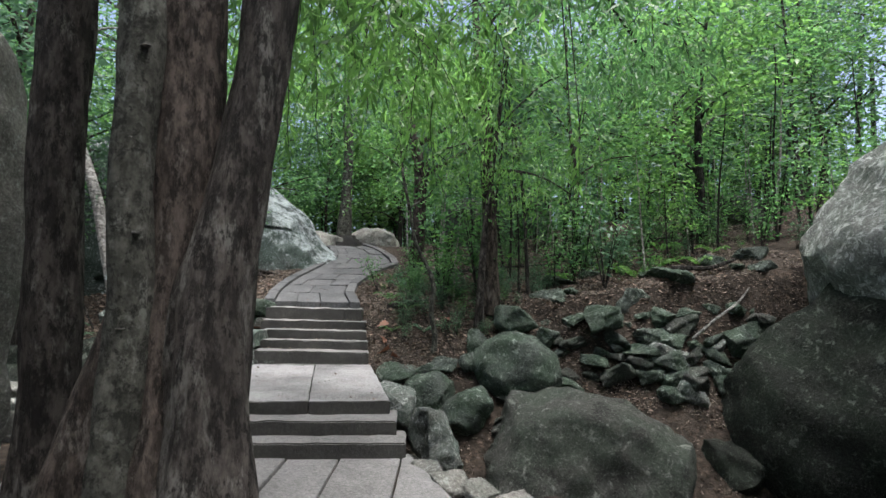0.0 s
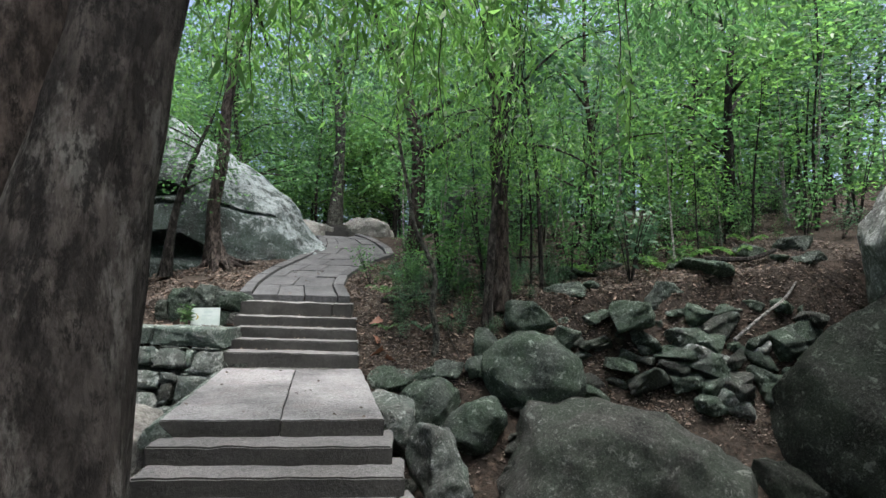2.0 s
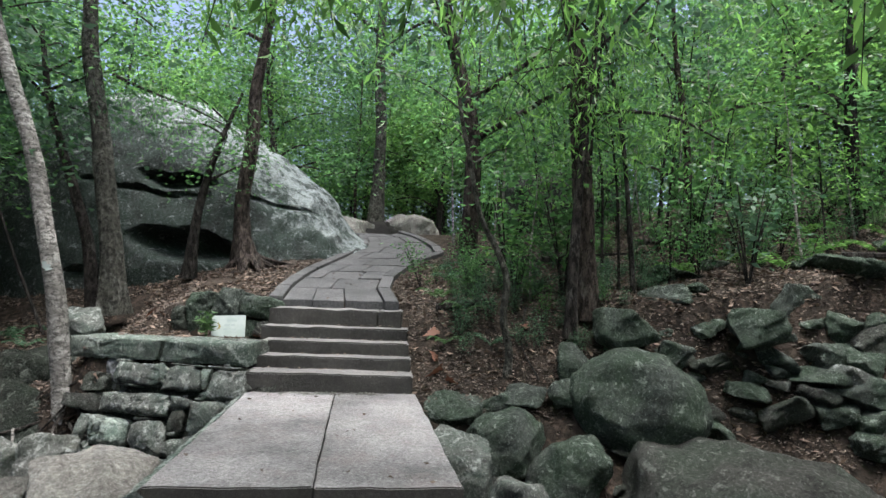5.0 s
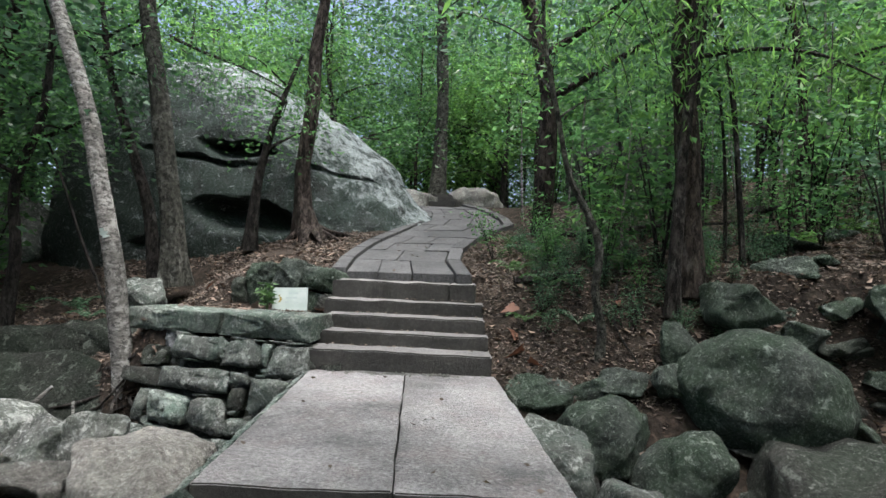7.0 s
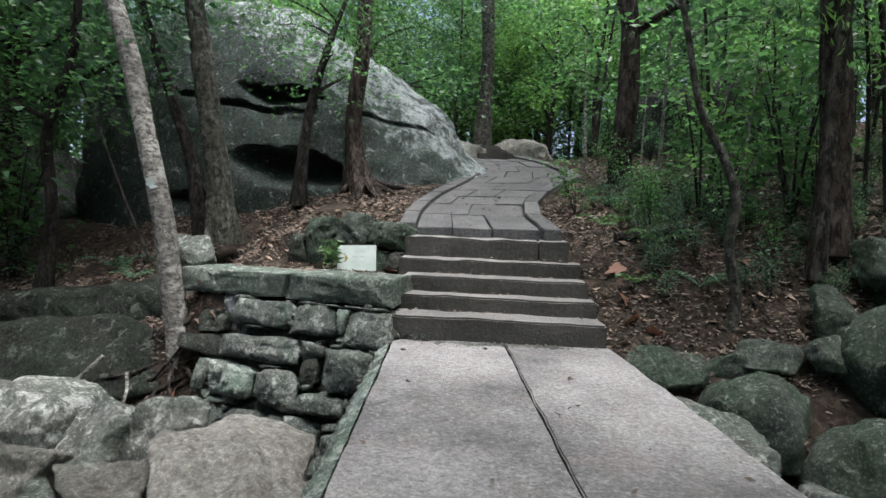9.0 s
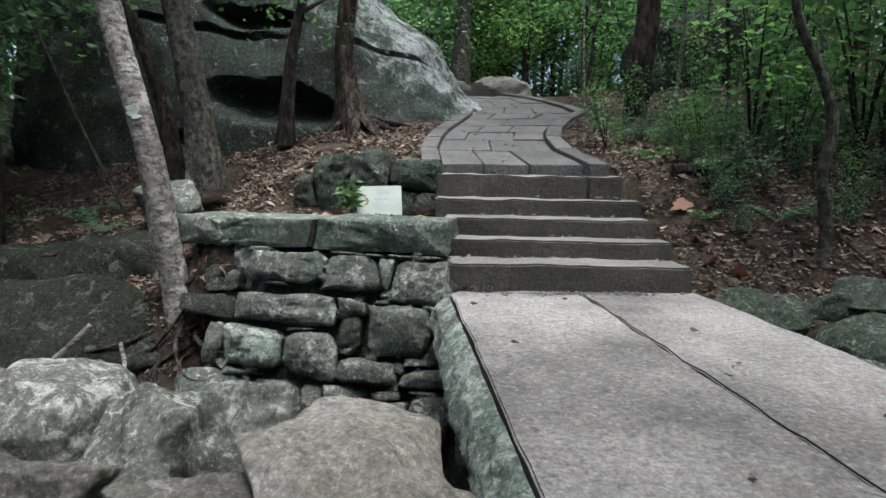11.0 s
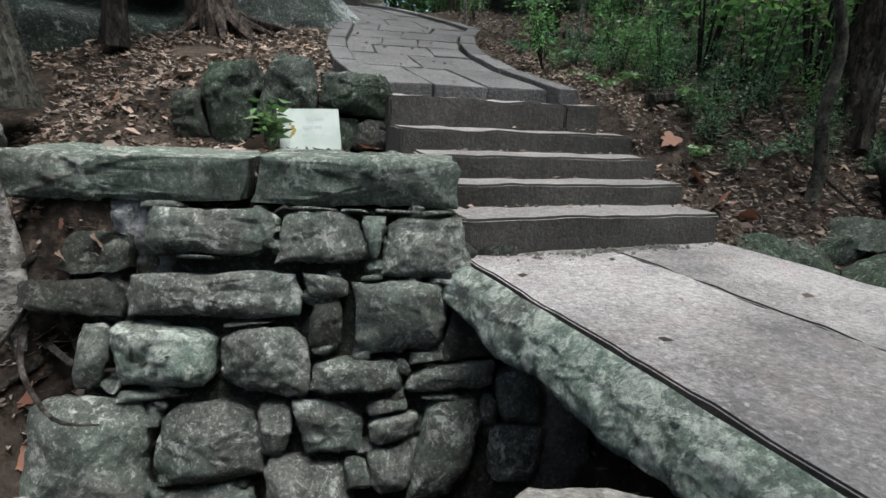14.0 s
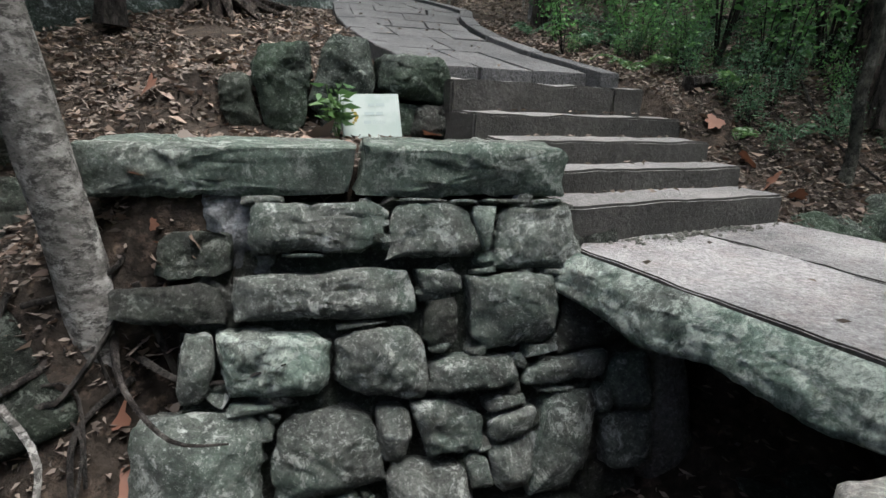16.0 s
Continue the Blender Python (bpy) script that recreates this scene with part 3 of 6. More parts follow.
# ---- lower paving ----
paving = tagged(new("lower_pavement"), "grey stone flags laid before the lower steps", "pavement", kind="structure")


def paver(parent, corners, z, seed, material, thick=0.12, name="paving_stone", slope=None):
    zz = [(slope(*c) if slope else z) for c in corners]
    return part(name, block([(c[0], c[1], h - thick) for c, h in zip(corners, zz)], [(c[0], c[1], h) for c, h in zip(corners, zz)], 0.16, 0.007, seed, 0.006), material, parent)


rnd = random.Random(5)
edges = [-5.6, -4.75, -3.95, -3.2, -2.5, -1.85, -1.36, -0.85, -0.25, 0.35]
for row, (y0, y1) in enumerate(((5.56, 4.35), (4.33, 3.1), (3.08, 1.7), (1.68, 0.2), (0.18, -1.4), (-1.42, -3.0))):
    for a, b in zip(edges, edges[1:]):
        s = 0.12 * ((row * 7) % 3 - 1)
        ya = y0 + (0.08 * (a + 2.3) if row == 0 else 0)
        yb = y0 + (0.08 * (b + 2.3) if row == 0 else 0)
        if a + s < -2.5 and row == 0:
            ya = yb = 5.9
        skew = 0.18 * (y0 - 5.5)
        def out(px, py):
            return min(px - skew * 0.5 + s, lerp(py, (3, 1.1), (4.6, 0.22), (5.7, -0.3)))
        cs = [(out(a, y1) + 0.012, y1), (out(b, y1) - 0.012, y1), (out(b, yb) - 0.012, yb), (out(a, ya) + 0.012, ya)]
        if cs[1][0] - cs[0][0] > 0.15:
            paver(paving, cs, rnd.uniform(-0.008, 0.006), row * 20 + int(a * 10), TREAD)

# ---- upper path ----
path = tagged(new("upper_path"), "winding path of worn grey stone slabs between low kerbs", "path", kind="structure")


def path_left(y):
    return lerp(y, (9.9, -3.02), (11.1, -3.2), (12.0, -3.2), (12.8, -3.08), (13.6, -2.95), (15, -2.8), (16.2, -3.1), (17.4, -3.9))


def path_right(y):
    return lerp(y, (9.9, -1.62), (10.3, -1.72), (11.1, -1.98), (12.0, -1.98), (13.0, -1.75), (14.1, -1.3), (15.0, -1.5), (16.2, -2.0), (17.4, -2.7))


def path_z(x, y):
    return hill(-2.0, y) + 0.045


seed = 900
ys = [10.26, 10.95, 11.6, 12.15, 12.7, 13.35, 14.0, 14.7, 15.4, 16.2, 17.2]
for i, (y0, y1) in enumerate(zip(ys, ys[1:])):
    cuts = [0, 0.3, 0.62, 1] if i % 3 == 0 else ([0, 0.46, 1] if i % 3 == 1 else [0, 0.22, 0.7, 1])
    for a, b in zip(cuts, cuts[1:]):
        seed += 1
        j = 0.06 * math.sin(seed * 2.7)
        def across(f, y):
            return path_left(y) + (path_right(y) - path_left(y)) * f
        cs = [(across(a, y0) + 0.007, y0 + 0.006 + j * a), (across(b, y0) - 0.007, y0 + 0.006 + j * b), (across(b, y1) - 0.007, y1 - 0.006 + j * b), (across(a, y1) + 0.007, y1 - 0.006 + j * a)]
        paver(path, cs, 0, seed, PAVE, 0.14, slope=path_z)
for edge, w, y_start in ((path_right, 0.2, 10.16), (path_left, -0.2, 10.3)):
    y = y_start
    while y < 16.4:
        y2 = y + (0.78 if w > 0 else 0.66)
        seed += 1
        cs = [(edge(y) + 0.015 * (1 if w > 0 else -1), y), (edge(y) + w, y), (edge(y2 - 0.03) + w, y2 - 0.03), (edge(y2 - 0.03) + 0.015 * (1 if w > 0 else -1), y2 - 0.03)]
        if w < 0:
            cs = [cs[1], cs[0], cs[3], cs[2]]
        paver(path, cs, 0, seed, PAVE, 0.2, "kerb_stone", lambda px, py: path_z(px, py) + 0.035)
        y = y2
far_stairs = tagged(new("far_stairs"), "low dark stone steps where the path bends away", "stairs", kind="structure")
for k in range(3):
    stone_step((-4.1 - 0.25 * k, 17.2 + 0.35 * k), (-2.6 - 0.15 * k, 16.7 + 0.45 * k), 0.4, hill(-2, 17) + 0.12 + 0.13 * k, hill(-2, 17) - 0.2, 40 + k, far_stairs)

# ---- dry-stone wall beside the bridge ----
wall = tagged(new("wall_left_bank"), "dry-stone wall of rough lichened blocks under the bank", "wall", kind="structure")


def wall_y(z, x):
    return 8.56 + 0.33 * (z - 0.15) - 0.15 * (x + 3.7)


def clipped(poly, point, normal):
    """The part of a convex polygon behind the line through point, square to normal."""
    res = []
    for p, q in zip(poly, poly[1:] + poly[:1]):
        dp, dq = (p - point).dot(normal), (q - point).dot(normal)
        if dp <= 0:
            res.append(p)
        if dp * dq < 0:
            res.append(p.lerp(q, dp / (dp - dq)))
    return res


def face_outline(i, stones, joint, rnd):
    """The outline of stone i in its wall: a block with knocked-off corners that gives way to its neighbours along tilted joints."""
    x, z, w, h, knock = stones[i][:5]
    a, b = w * 0.575, h * (0.7 if w < 0.9 else 0.56)
    lean, taper, knock = rnd.uniform(-0.13, 0.13), rnd.uniform(-0.1, 0.16), knock * 0.85 + (0.12 if w < 0.9 else 0.06)
    poly = []
    for sx, sz in ((-1, -1), (1, -1), (1, 1), (-1, 1)):
        kx, kz = min(a, 1.6 * b) * knock * rnd.uniform(0.55, 1.3), min(b, 1.6 * a) * knock * rnd.uniform(0.55, 1.3)
        first, second = Vector((sx * (a - kx), sz * b)), Vector((sx * a, sz * (b - kz)))
        between = Vector((sx * (a - kx * 0.36), sz * (b - kz * 0.36)))
        poly += [first, between, second] if sx * sz < 0 else [second, between, first]
    if w < 0.9:
        poly = [Vector((p.x * (1 - taper * p.y / b) + lean * p.y, p.y + 0.35 * lean * p.x * h / w)) for p in poly]
    for j, (x2, z2, w2, h2) in enumerate([t[:4] for t in stones]):
        gx, gz = abs(x2 - x) - (w + w2) / 2, abs(z2 - z) - (h + h2) / 2
        if j == i or max(gx, gz) > 0.07 or w2 * h2 < 0.1 * w * h:
            continue
        pair = random.Random(min(i, j) * 131 + max(i, j))
        tilt = pair.uniform(-0.32, 0.32)
        if gx > gz:
            sg = 1 if x2 > x else -1
            mid = Vector(((sg * w / 2 + x2 - x - sg * w2 / 2) / 2, (z2 - z) / 2))
            nrm = Vector((sg, sg * tilt)).normalized()
        else:
            sg = 1 if z2 > z else -1
            shared = (max(-w / 2, x2 - x - w2 / 2) + min(w / 2, x2 - x + w2 / 2)) / 2
            mid = Vector((shared, (sg * h / 2 + z2 - z - sg * h2 / 2) / 2))
            nrm = Vector((sg * tilt * min(0.6, 0.22 / max(w, w2)), sg)).normalized()
        poly = clipped(poly, mid - nrm * joint, nrm)
    if w < 0.9:
        poly = [p.lerp(q, f) for p, q in zip(poly, poly[1:] + poly[:1]) for f in (0.18, 0.82)]
    return poly


def walled_stone(poly, bulge, deep, seed):
    """A wall stone with the outline poly on its face (-y), bulging and chipped, running deep into the wall."""
    rnd = random.Random(seed)
    mid = sum(poly, Vector((0, 0))) / len(poly)
    poly = [p - mid for p in poly]
    ang = sorted({round(math.atan2(p.y, p.x), 3) for p in poly} | {round(-math.pi + 2 * math.pi * k / 46, 3) for k in range(46)})
    reach = []
    for t in ang:
        d = Vector((math.cos(t), math.sin(t)))
        r = 9.0
        for p, q in zip(poly, poly[1:] + poly[:1]):
            nrm = Vector((q.y - p.y, p.x - q.x))
            if nrm.dot(d) > 1e-9:
                r = min(r, nrm.dot(p) / nrm.dot(d))
        reach.append(r)
    span = max(reach)
    small = min(reach)
    planes = [(Vector((math.cos(t), math.sin(t))) * rnd.uniform(0.25, 1.0), rnd.uniform(0.8, 1.15)) for t in [rnd.uniform(0, 6.28) for _ in range(5)]]
    off = Vector((seed * 3.7 % 50, seed * 1.9 % 50, seed * 5.3 % 50))
    bm = bmesh.new()
    rings = []
    for f, back in ((0.94, 1.0), (0.97, 0.6), (1.0, 0.3), (1.0, 0.12), (1.0, 0.04), (0.985, 0.0), (0.955, 0), (0.91, 0), (0.85, 0), (0.77, 0), (0.67, 0), (0.56, 0), (0.44, 0), (0.31, 0), (0.17, 0)):
        ring = []
        for t, r in zip(ang, reach):
            c = Vector((math.cos(t) * r * f, math.sin(t) * r * f))
            u = c / span
            y = deep * back
            if not back:
                y = -bulge * (1 - f ** 5) * min([1.0] + [lim - nr.dot(u) for nr, lim in planes])
            p = Vector((c.x, y, c.y))
            w = p * 4.5
            h = 0.034 * noise.noise(w * 0.9 + off) + 0.016 * noise.noise(w * 2.6 + off) + 0.02 * (0.22 - abs(noise.noise(w * 2.1 + off))) + 0.011 * noise.noise(w * 6 + off) + 0.007 * noise.noise(w * 13 + off)
            h *= min(1.0, small / 0.1)
            side = f if back else f ** 6
            out = Vector((math.cos(t) * side, -(1 - side), math.sin(t) * side))
            ring.append(bm.verts.new(p + out * h))
        rings.append(ring)
    n = len(ang)
    for a, b in zip(rings, rings[1:]):
        for k in range(n):
            bm.faces.new((a[k], a[(k + 1) % n], b[(k + 1) % n], b[k]))
    bm.faces.new(rings[-1])
    bm.faces.new(rings[0][::-1])
    bmesh.ops.recalc_face_normals(bm, faces=bm.faces)
    return bm, mid


def dry_stones(stones, parent, face, batter, turn, deep=0.3, joint=0.006):
    """Lay stones (x, z, width, height, knocked corners, bulge, material) whose faces lie on face(z, x)."""
    for i, (x, z, w, h, knock, bulge, material) in enumerate(stones):
        poly = face_outline(i, stones, joint, random.Random(int(abs(x) * 997 + abs(z) * 331)))
        cap = w > 0.9
        if len(poly) < 3 or max(p.x for p in poly) - min(p.x for p in poly) < 0.03 or max(p.y for p in poly) - min(p.y for p in poly) < 0.02:
            continue
        bm, mid = walled_stone(poly, bulge, 0.5 if cap else deep, 11 + i * 7)
        ob = part("cap_stone" if cap else ("chink_stone" if w * h < 0.02 else "stone"), bm, material, parent)
        tip = 0 if cap else batter
        ob.matrix_basis = pose(x, face(z, x) + 0.035, z, -tip, 0, turn) @ pose(mid.x, 0, mid.y)


CAPS = [
    (-4.47, 0.785, 1.08, 0.2, 0.1, 0.03, ROCK_CAP), (-3.445, 0.785, 0.96, 0.225, 0.08, 0.03, ROCK_CAP),
]
UPPER_COURSES = [
    (-3.33, 0.56, 0.15, 0.19, 0.3, 0.04, ROCK_EDGE), (-4.07, 0.54, 0.56, 0.24, 0.28, 0.06, ROCK), (-3.57, 0.5, 0.46, 0.31, 0.22, 0.06, ROCK), (-3.09, 0.49, 0.42, 0.3, 0.16, 0.06, ROCK), (-4.62, 0.42, 0.3, 0.17, 0.4, 0, ROCK_DARK),
    (-3.55, 0.29, 0.25, 0.12, 0.2, 0.05, ROCK), (-4.1, 0.27, 0.86, 0.31, 0.42, 0.08, ROCK), (-4.76, 0.22, 0.42, 0.2, 0.4, 0.02, ROCK_DARK), (-3.23, 0.14, 0.51, 0.36, 0.5, 0.11, ROCK), (-3.59, 0.11, 0.17, 0.21, 0.25, 0.04, ROCK_DARK),
    (-2.84, 0.07, 0.32, 0.26, 0.45, 0.03, ROCK_DARK),
]
MIDDLE_COURSES = [
    (-4.33, -0.03, 0.5, 0.34, 0.38, 0.09, ROCK_EDGE), (-4.65, -0.03, 0.15, 0.34, 0.2, 0.05, ROCK), (-3.88, -0.08, 0.44, 0.38, 0.5, 0.1, ROCK), (-3.42, -0.14, 0.46, 0.22, 0.12, 0.07, ROCK), (-2.97, -0.15, 0.42, 0.16, 0.28, 0.06, ROCK),
    (-2.63, -0.24, 0.24, 0.25, 0.3, 0.05, ROCK), (-4.44, -0.25, 0.22, 0.12, 0.35, 0.04, ROCK), (-2.81, -0.3, 0.2, 0.14, 0.4, 0.05, ROCK),
]
LOW_COURSES = [
    (-3.84, -0.36, 0.21, 0.24, 0.25, 0.05, ROCK), (-3.55, -0.36, 0.35, 0.3, 0.12, 0.06, ROCK), (-3.27, -0.39, 0.25, 0.14, 0.22, 0.06, ROCK), (-4.13, -0.42, 0.53, 0.4, 0.4, 0.1, ROCK), (-4.66, -0.46, 0.55, 0.54, 0.4, 0.12, ROCK),
    (-2.97, -0.49, 0.38, 0.5, 0.38, 0.1, ROCK), (-2.66, -0.5, 0.24, 0.25, 0.4, 0.06, ROCK), (-3.28, -0.57, 0.23, 0.21, 0.3, 0.06, ROCK), (-3.7, -0.66, 0.42, 0.28, 0.35, 0.1, ROCK), (-4.2, -0.76, 0.5, 0.26, 0.35, 0.08, ROCK),
    (-3.2, -0.82, 0.5, 0.26, 0.35, 0.05, ROCK_DARK),
]
CHINKS = [
    (-3.07, -0.035, 0.19, 0.09), (-3.28, -0.275, 0.21, 0.075), (-3.44, -0.57, 0.12, 0.13), (-4.35, 0.66, 0.16, 0.07), (-4.19, 0.425, 0.16, 0.07), (-3.42, 0.65, 0.12, 0.045), (-3.85, 0.655, 0.16, 0.04),
    (-3.62, 0.662, 0.2, 0.04), (-3.2, 0.655, 0.2, 0.04), (-3, 0.655, 0.14, 0.04), (-4.53, 0.02, 0.09, 0.11), (-3.67, -0.2, 0.07, 0.12), (-3.42, 0, 0.09, 0.06), (-3.95, 0.115, 0.2, 0.05),
    (-3.34, 0.335, 0.1, 0.05), (-2.97, 0.31, 0.14, 0.06), (-3.99, -0.25, 0.1, 0.1), (-3.72, -0.5, 0.06, 0.1), (-3.05, -0.24, 0.26, 0.05),
]
dry_stones(CAPS + UPPER_COURSES + MIDDLE_COURSES + LOW_COURSES + [(*c, 0.38, 0.03, ROCK) for c in CHINKS], wall, wall_y, 18, -8)
# small stones packed into the gaps, and the rough core behind
rnd = random.Random(77)
for k in range(110):
    x, z = rnd.uniform(-4.6, -2.6), rnd.uniform(-0.7, 0.64)
    if x < -4.25 and z > 0.1 or x > -2.85 and z > 0.2:
        continue
    w = rnd.uniform(0.07, 0.17)
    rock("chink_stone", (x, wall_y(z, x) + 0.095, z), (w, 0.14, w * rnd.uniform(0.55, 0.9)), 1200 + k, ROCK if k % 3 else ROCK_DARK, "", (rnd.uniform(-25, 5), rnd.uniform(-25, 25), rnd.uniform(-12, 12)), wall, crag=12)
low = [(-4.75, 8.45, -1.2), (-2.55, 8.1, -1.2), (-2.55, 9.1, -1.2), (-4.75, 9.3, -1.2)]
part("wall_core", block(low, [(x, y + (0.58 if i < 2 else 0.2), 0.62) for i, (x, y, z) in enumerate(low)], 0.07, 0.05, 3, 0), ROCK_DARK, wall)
# the low wall behind the sign
bank = tagged(new("wall_terrace"), "low dark retaining wall of rough blocks beside the steps", "wall", kind="structure")
dry_stones([(-4.12, 1.13, 0.36, 0.4, 0.3, 0.07, ROCK_MOSS), (-3.74, 1.17, 0.4, 0.42, 0.2, 0.08, ROCK_MOSS), (-3.3, 1.2, 0.46, 0.24, 0.25, 0.08, ROCK_MOSS), (-3.17, 0.97, 0.24, 0.2, 0.3, 0.06, ROCK_DARK), (-3.42, 0.96, 0.24, 0.22, 0.3, 0.06, ROCK_MOSS),
            (-3.72, 0.9, 0.34, 0.14, 0.3, 0.05, ROCK_DARK), (-4.38, 1.04, 0.2, 0.24, 0.4, 0.05, ROCK_DARK)], bank, lambda z, x: 9.93 - 0.12 * (x + 3.6) + 0.15 * (z - 1.1), 8, -6, 0.45)

# ---- boulders ----
CAVES = ((-5.9, 2.12, 0.85, 0.3, 0.8), (-6.25, 3.33, 0.65, 0.17, 0.5), (-6.9, 3.1, 1.2, 0.06, 0.18), (-4.6, 2.9, 0.7, 0.06, 0.15), (-7.3, 1.6, 0.5, 0.12, 0.25))


def great_boulder():
    """A whale-backed outcrop whose ridge falls to one end, undercut by two hollows at the foot."""
    bm = bmesh.new()
    bmesh.ops.create_icosphere(bm, subdivisions=7, radius=1)
    for v in bm.verts:
        p = v.co
        s = p.x
        top = (1 - max(0, s) ** 1.6 * 0.42) if s > 0 else 1.0
        x, y, z = p.x * (5.65 if p.x > 0 else 2.75), p.y * 2.7, p.z * 4.42
        if p.x < 0:
            z *= (1 - abs(p.x) ** 4 * 0.25) / max(0.35, math.sqrt(max(0.0, 1 - p.x * p.x))) ** 0.75
        if z > 0:
            z *= top
        y *= 1 + 0.14 * (1 - abs(s))
        q = Vector((x, y, z))
        q *= 1 + 0.07 * noise.noise(q * 0.45 + Vector((4, 1, 2))) + 0.03 * noise.noise(q * 1.3) - 0.03 * abs(noise.noise(q * 0.9)) + 0.014 * noise.noise(q * 3.7)
        X, Z = q.x - 8.2, q.z + 1.1
        if q.y < 0:
            for cx, cz, rx, rz, deep in CAVES:
                dz = Z - cz + 0.12 * (X - cx) + 0.12 * noise.noise((X * 1.5, cz, 0))
                e = ((X - cx) / rx) ** 2 + (dz / (rz * (0.75 if dz > 0 else 1.2))) ** 2
                q.y += deep * (1 - step(0.3, 1.25, e)) * (1 if dz > 0 else max(0.0, 1 - 0.5 * abs(dz) / rz))
        v.co = q
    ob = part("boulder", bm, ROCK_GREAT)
    ob.matrix_basis = pose(-7.9, 14.85, 1.15)
    tagged(ob, "huge grey-green lichened boulder with dark hollows, sloping to the path", "boulder")


great_boulder()
R = rock
R("boulder", (-2.55, 19.8, 2.9), (2.0, 1.5, 1.3), 12, ROCK_PALE, "pale smooth boulder beside the far steps", sub=4, cuts=4)
R("boulder", (-4.1, 17.2, 2.75), (2.2, 1.6, 1.0), 13, ROCK_PALE, "pale mossy rock where the path bends", sub=4)
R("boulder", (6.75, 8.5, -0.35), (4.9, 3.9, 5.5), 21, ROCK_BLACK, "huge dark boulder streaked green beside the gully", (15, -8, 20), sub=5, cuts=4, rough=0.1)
R("boulder", (8.35, 8.4, 3.15), (6.3, 3.5, 4.1), 22, ROCK_SPOT, "huge rounded grey boulder perched on another", (0, -50, 6), sub=5, cuts=4, rough=0.1)
R("boulder", (1.98, 7.6, -1.0), (2.95, 2.7, 2.5), 23, ROCK_DARK, "broad dark boulder lying in the gully bed", (14, 6, 4), sub=5, cuts=5, rough=0.12)
R("boulder", (-4.35, 3.6, 1.6), (3.1, 2.0, 5.0), 24, ROCK_PALE, "tall smooth pale-grey boulder behind the trees", sub=5, cuts=3, rough=0.08)
R("boulder", (1.15, 8.65, 0.42), (1.35, 1.1, 1.1), 31, ROCK_MOSS, "rounded mossy boulder on the gully side", (0, 14, 0), sub=5, cuts=4, rough=0.1, boxy=0.0)
R("rock", (1.2, 9.35, 1.12), (0.72, 0.6, 0.5), 32, ROCK_MOSS, "angular mossy rock resting on a boulder", (0, 8, 20), crag=14)
R("rock", (-0.16, 8.3, 0.06), (0.82, 0.75, 0.68), 33, ROCK_MOSS, "rounded mossy rock under the bank", (0, -15, 0), sub=4)
R("rock", (0.37, 8.0, -0.1), (0.85, 0.7, 0.62), 34, ROCK_MOSS, "smooth mossy rock in the gully side", (0, -32, 0), sub=4)
R("rock", (-0.62, 8.74, 0.24), (0.78, 0.6, 0.5), 35, ROCK_MOSS, "flat-topped mossy rock beside the steps", crag=14)
R("rock", (0.58, 9.02, 0.78), (0.4, 0.36, 0.42), 36, ROCK_MOSS, "upright grey rock on the bank", crag=14)
R("rock", (0.46, 8.74, 0.5), (0.38, 0.34, 0.3), 37, ROCK_MOSS, "small angular mossy rock on the bank", crag=14)
R("rock", (0.05, 8.8, 0.42), (0.52, 0.42, 0.32), 38, ROCK_MOSS, "small flat mossy rock on the bank", crag=14)
R("rock", (-0.26, 8.8, 0.33), (0.42, 0.4, 0.34), 39, ROCK_MOSS, "small mossy rock wedged in the bank", crag=14)
R("rock", (-0.05, 7.05, -0.35), (0.62, 0.7, 1.2), 40, ROCK, "upright grey slab of rock beside the lower steps", (0, -14, 0), crag=14)
R("rock", (-0.62, 7.75, 0.0), (0.62, 0.9, 0.75), 41, ROCK, "grey rock wedged beside the bridge", crag=14)
R("rock", (2.65, 9.35, 1.2), (0.66, 0.55, 0.5), 42, ROCK_MOSS, "blocky mossy rock on the bank", (0, -10, 0), crag=14)
R("rock", (3.35, 9.85, 1.45), (0.75, 0.6, 0.5), 43, ROCK_MOSS, "mossy rock half sunk in leaves", crag=14)
R("rock", (3.85, 9.3, 0.5), (1.05, 0.5, 0.5), 44, ROCK, "long slanting grey rock in the rubble", (0, 30, 0), crag=14)
R("rock", (4.0, 9.05, 0.05), (0.7, 0.5, 0.45), 45, ROCK, "tilted angular grey rock in the rubble", (0, 20, 0), crag=14)
R("rock", (4.55, 9.45, 0.72), (0.5, 0.45, 0.5), 46, ROCK, "angular grey rock in the rubble", (20, 10, 0), crag=14)
R("rock", (1.75, 9.25, 0.85), (0.42, 0.4, 0.42), 47, ROCK_MOSS, "small upright rock on the bank", crag=14)
# rubble stacked up the bank between the gully and the slope
rnd = random.Random(77)
k = 0
for row in range(6):
    z = 0.05 + 0.22 * row
    x = 1.75 + 0.15 * (row % 2) - 0.05 * row
    while x < 5.5:
        s = rnd.uniform(0.24, 0.48)
        w = s * rnd.uniform(1.1, 1.6)
        k += 1
        zz = z + rnd.uniform(-0.08, 0.08) + 0.1 * (x - 3)
        if not (1.75 < x < 3.2 and row < 1):
            R("rock", (x + w / 2, 9.02 + 0.62 * (z - 0.05) + rnd.uniform(-0.1, 0.1), zz), (w, s * 1.2, s * rnd.uniform(0.6, 0.9)), 200 + k, rnd.choice((ROCK_DARK, ROCK_MOSS, ROCK_MOSS)),
              "loose angular grey rock in the rubble bank", (rnd.uniform(-22, 22), rnd.uniform(-28, 28), rnd.uniform(-30, 30)), crag=15)
        x += w * rnd.uniform(0.72, 0.92)
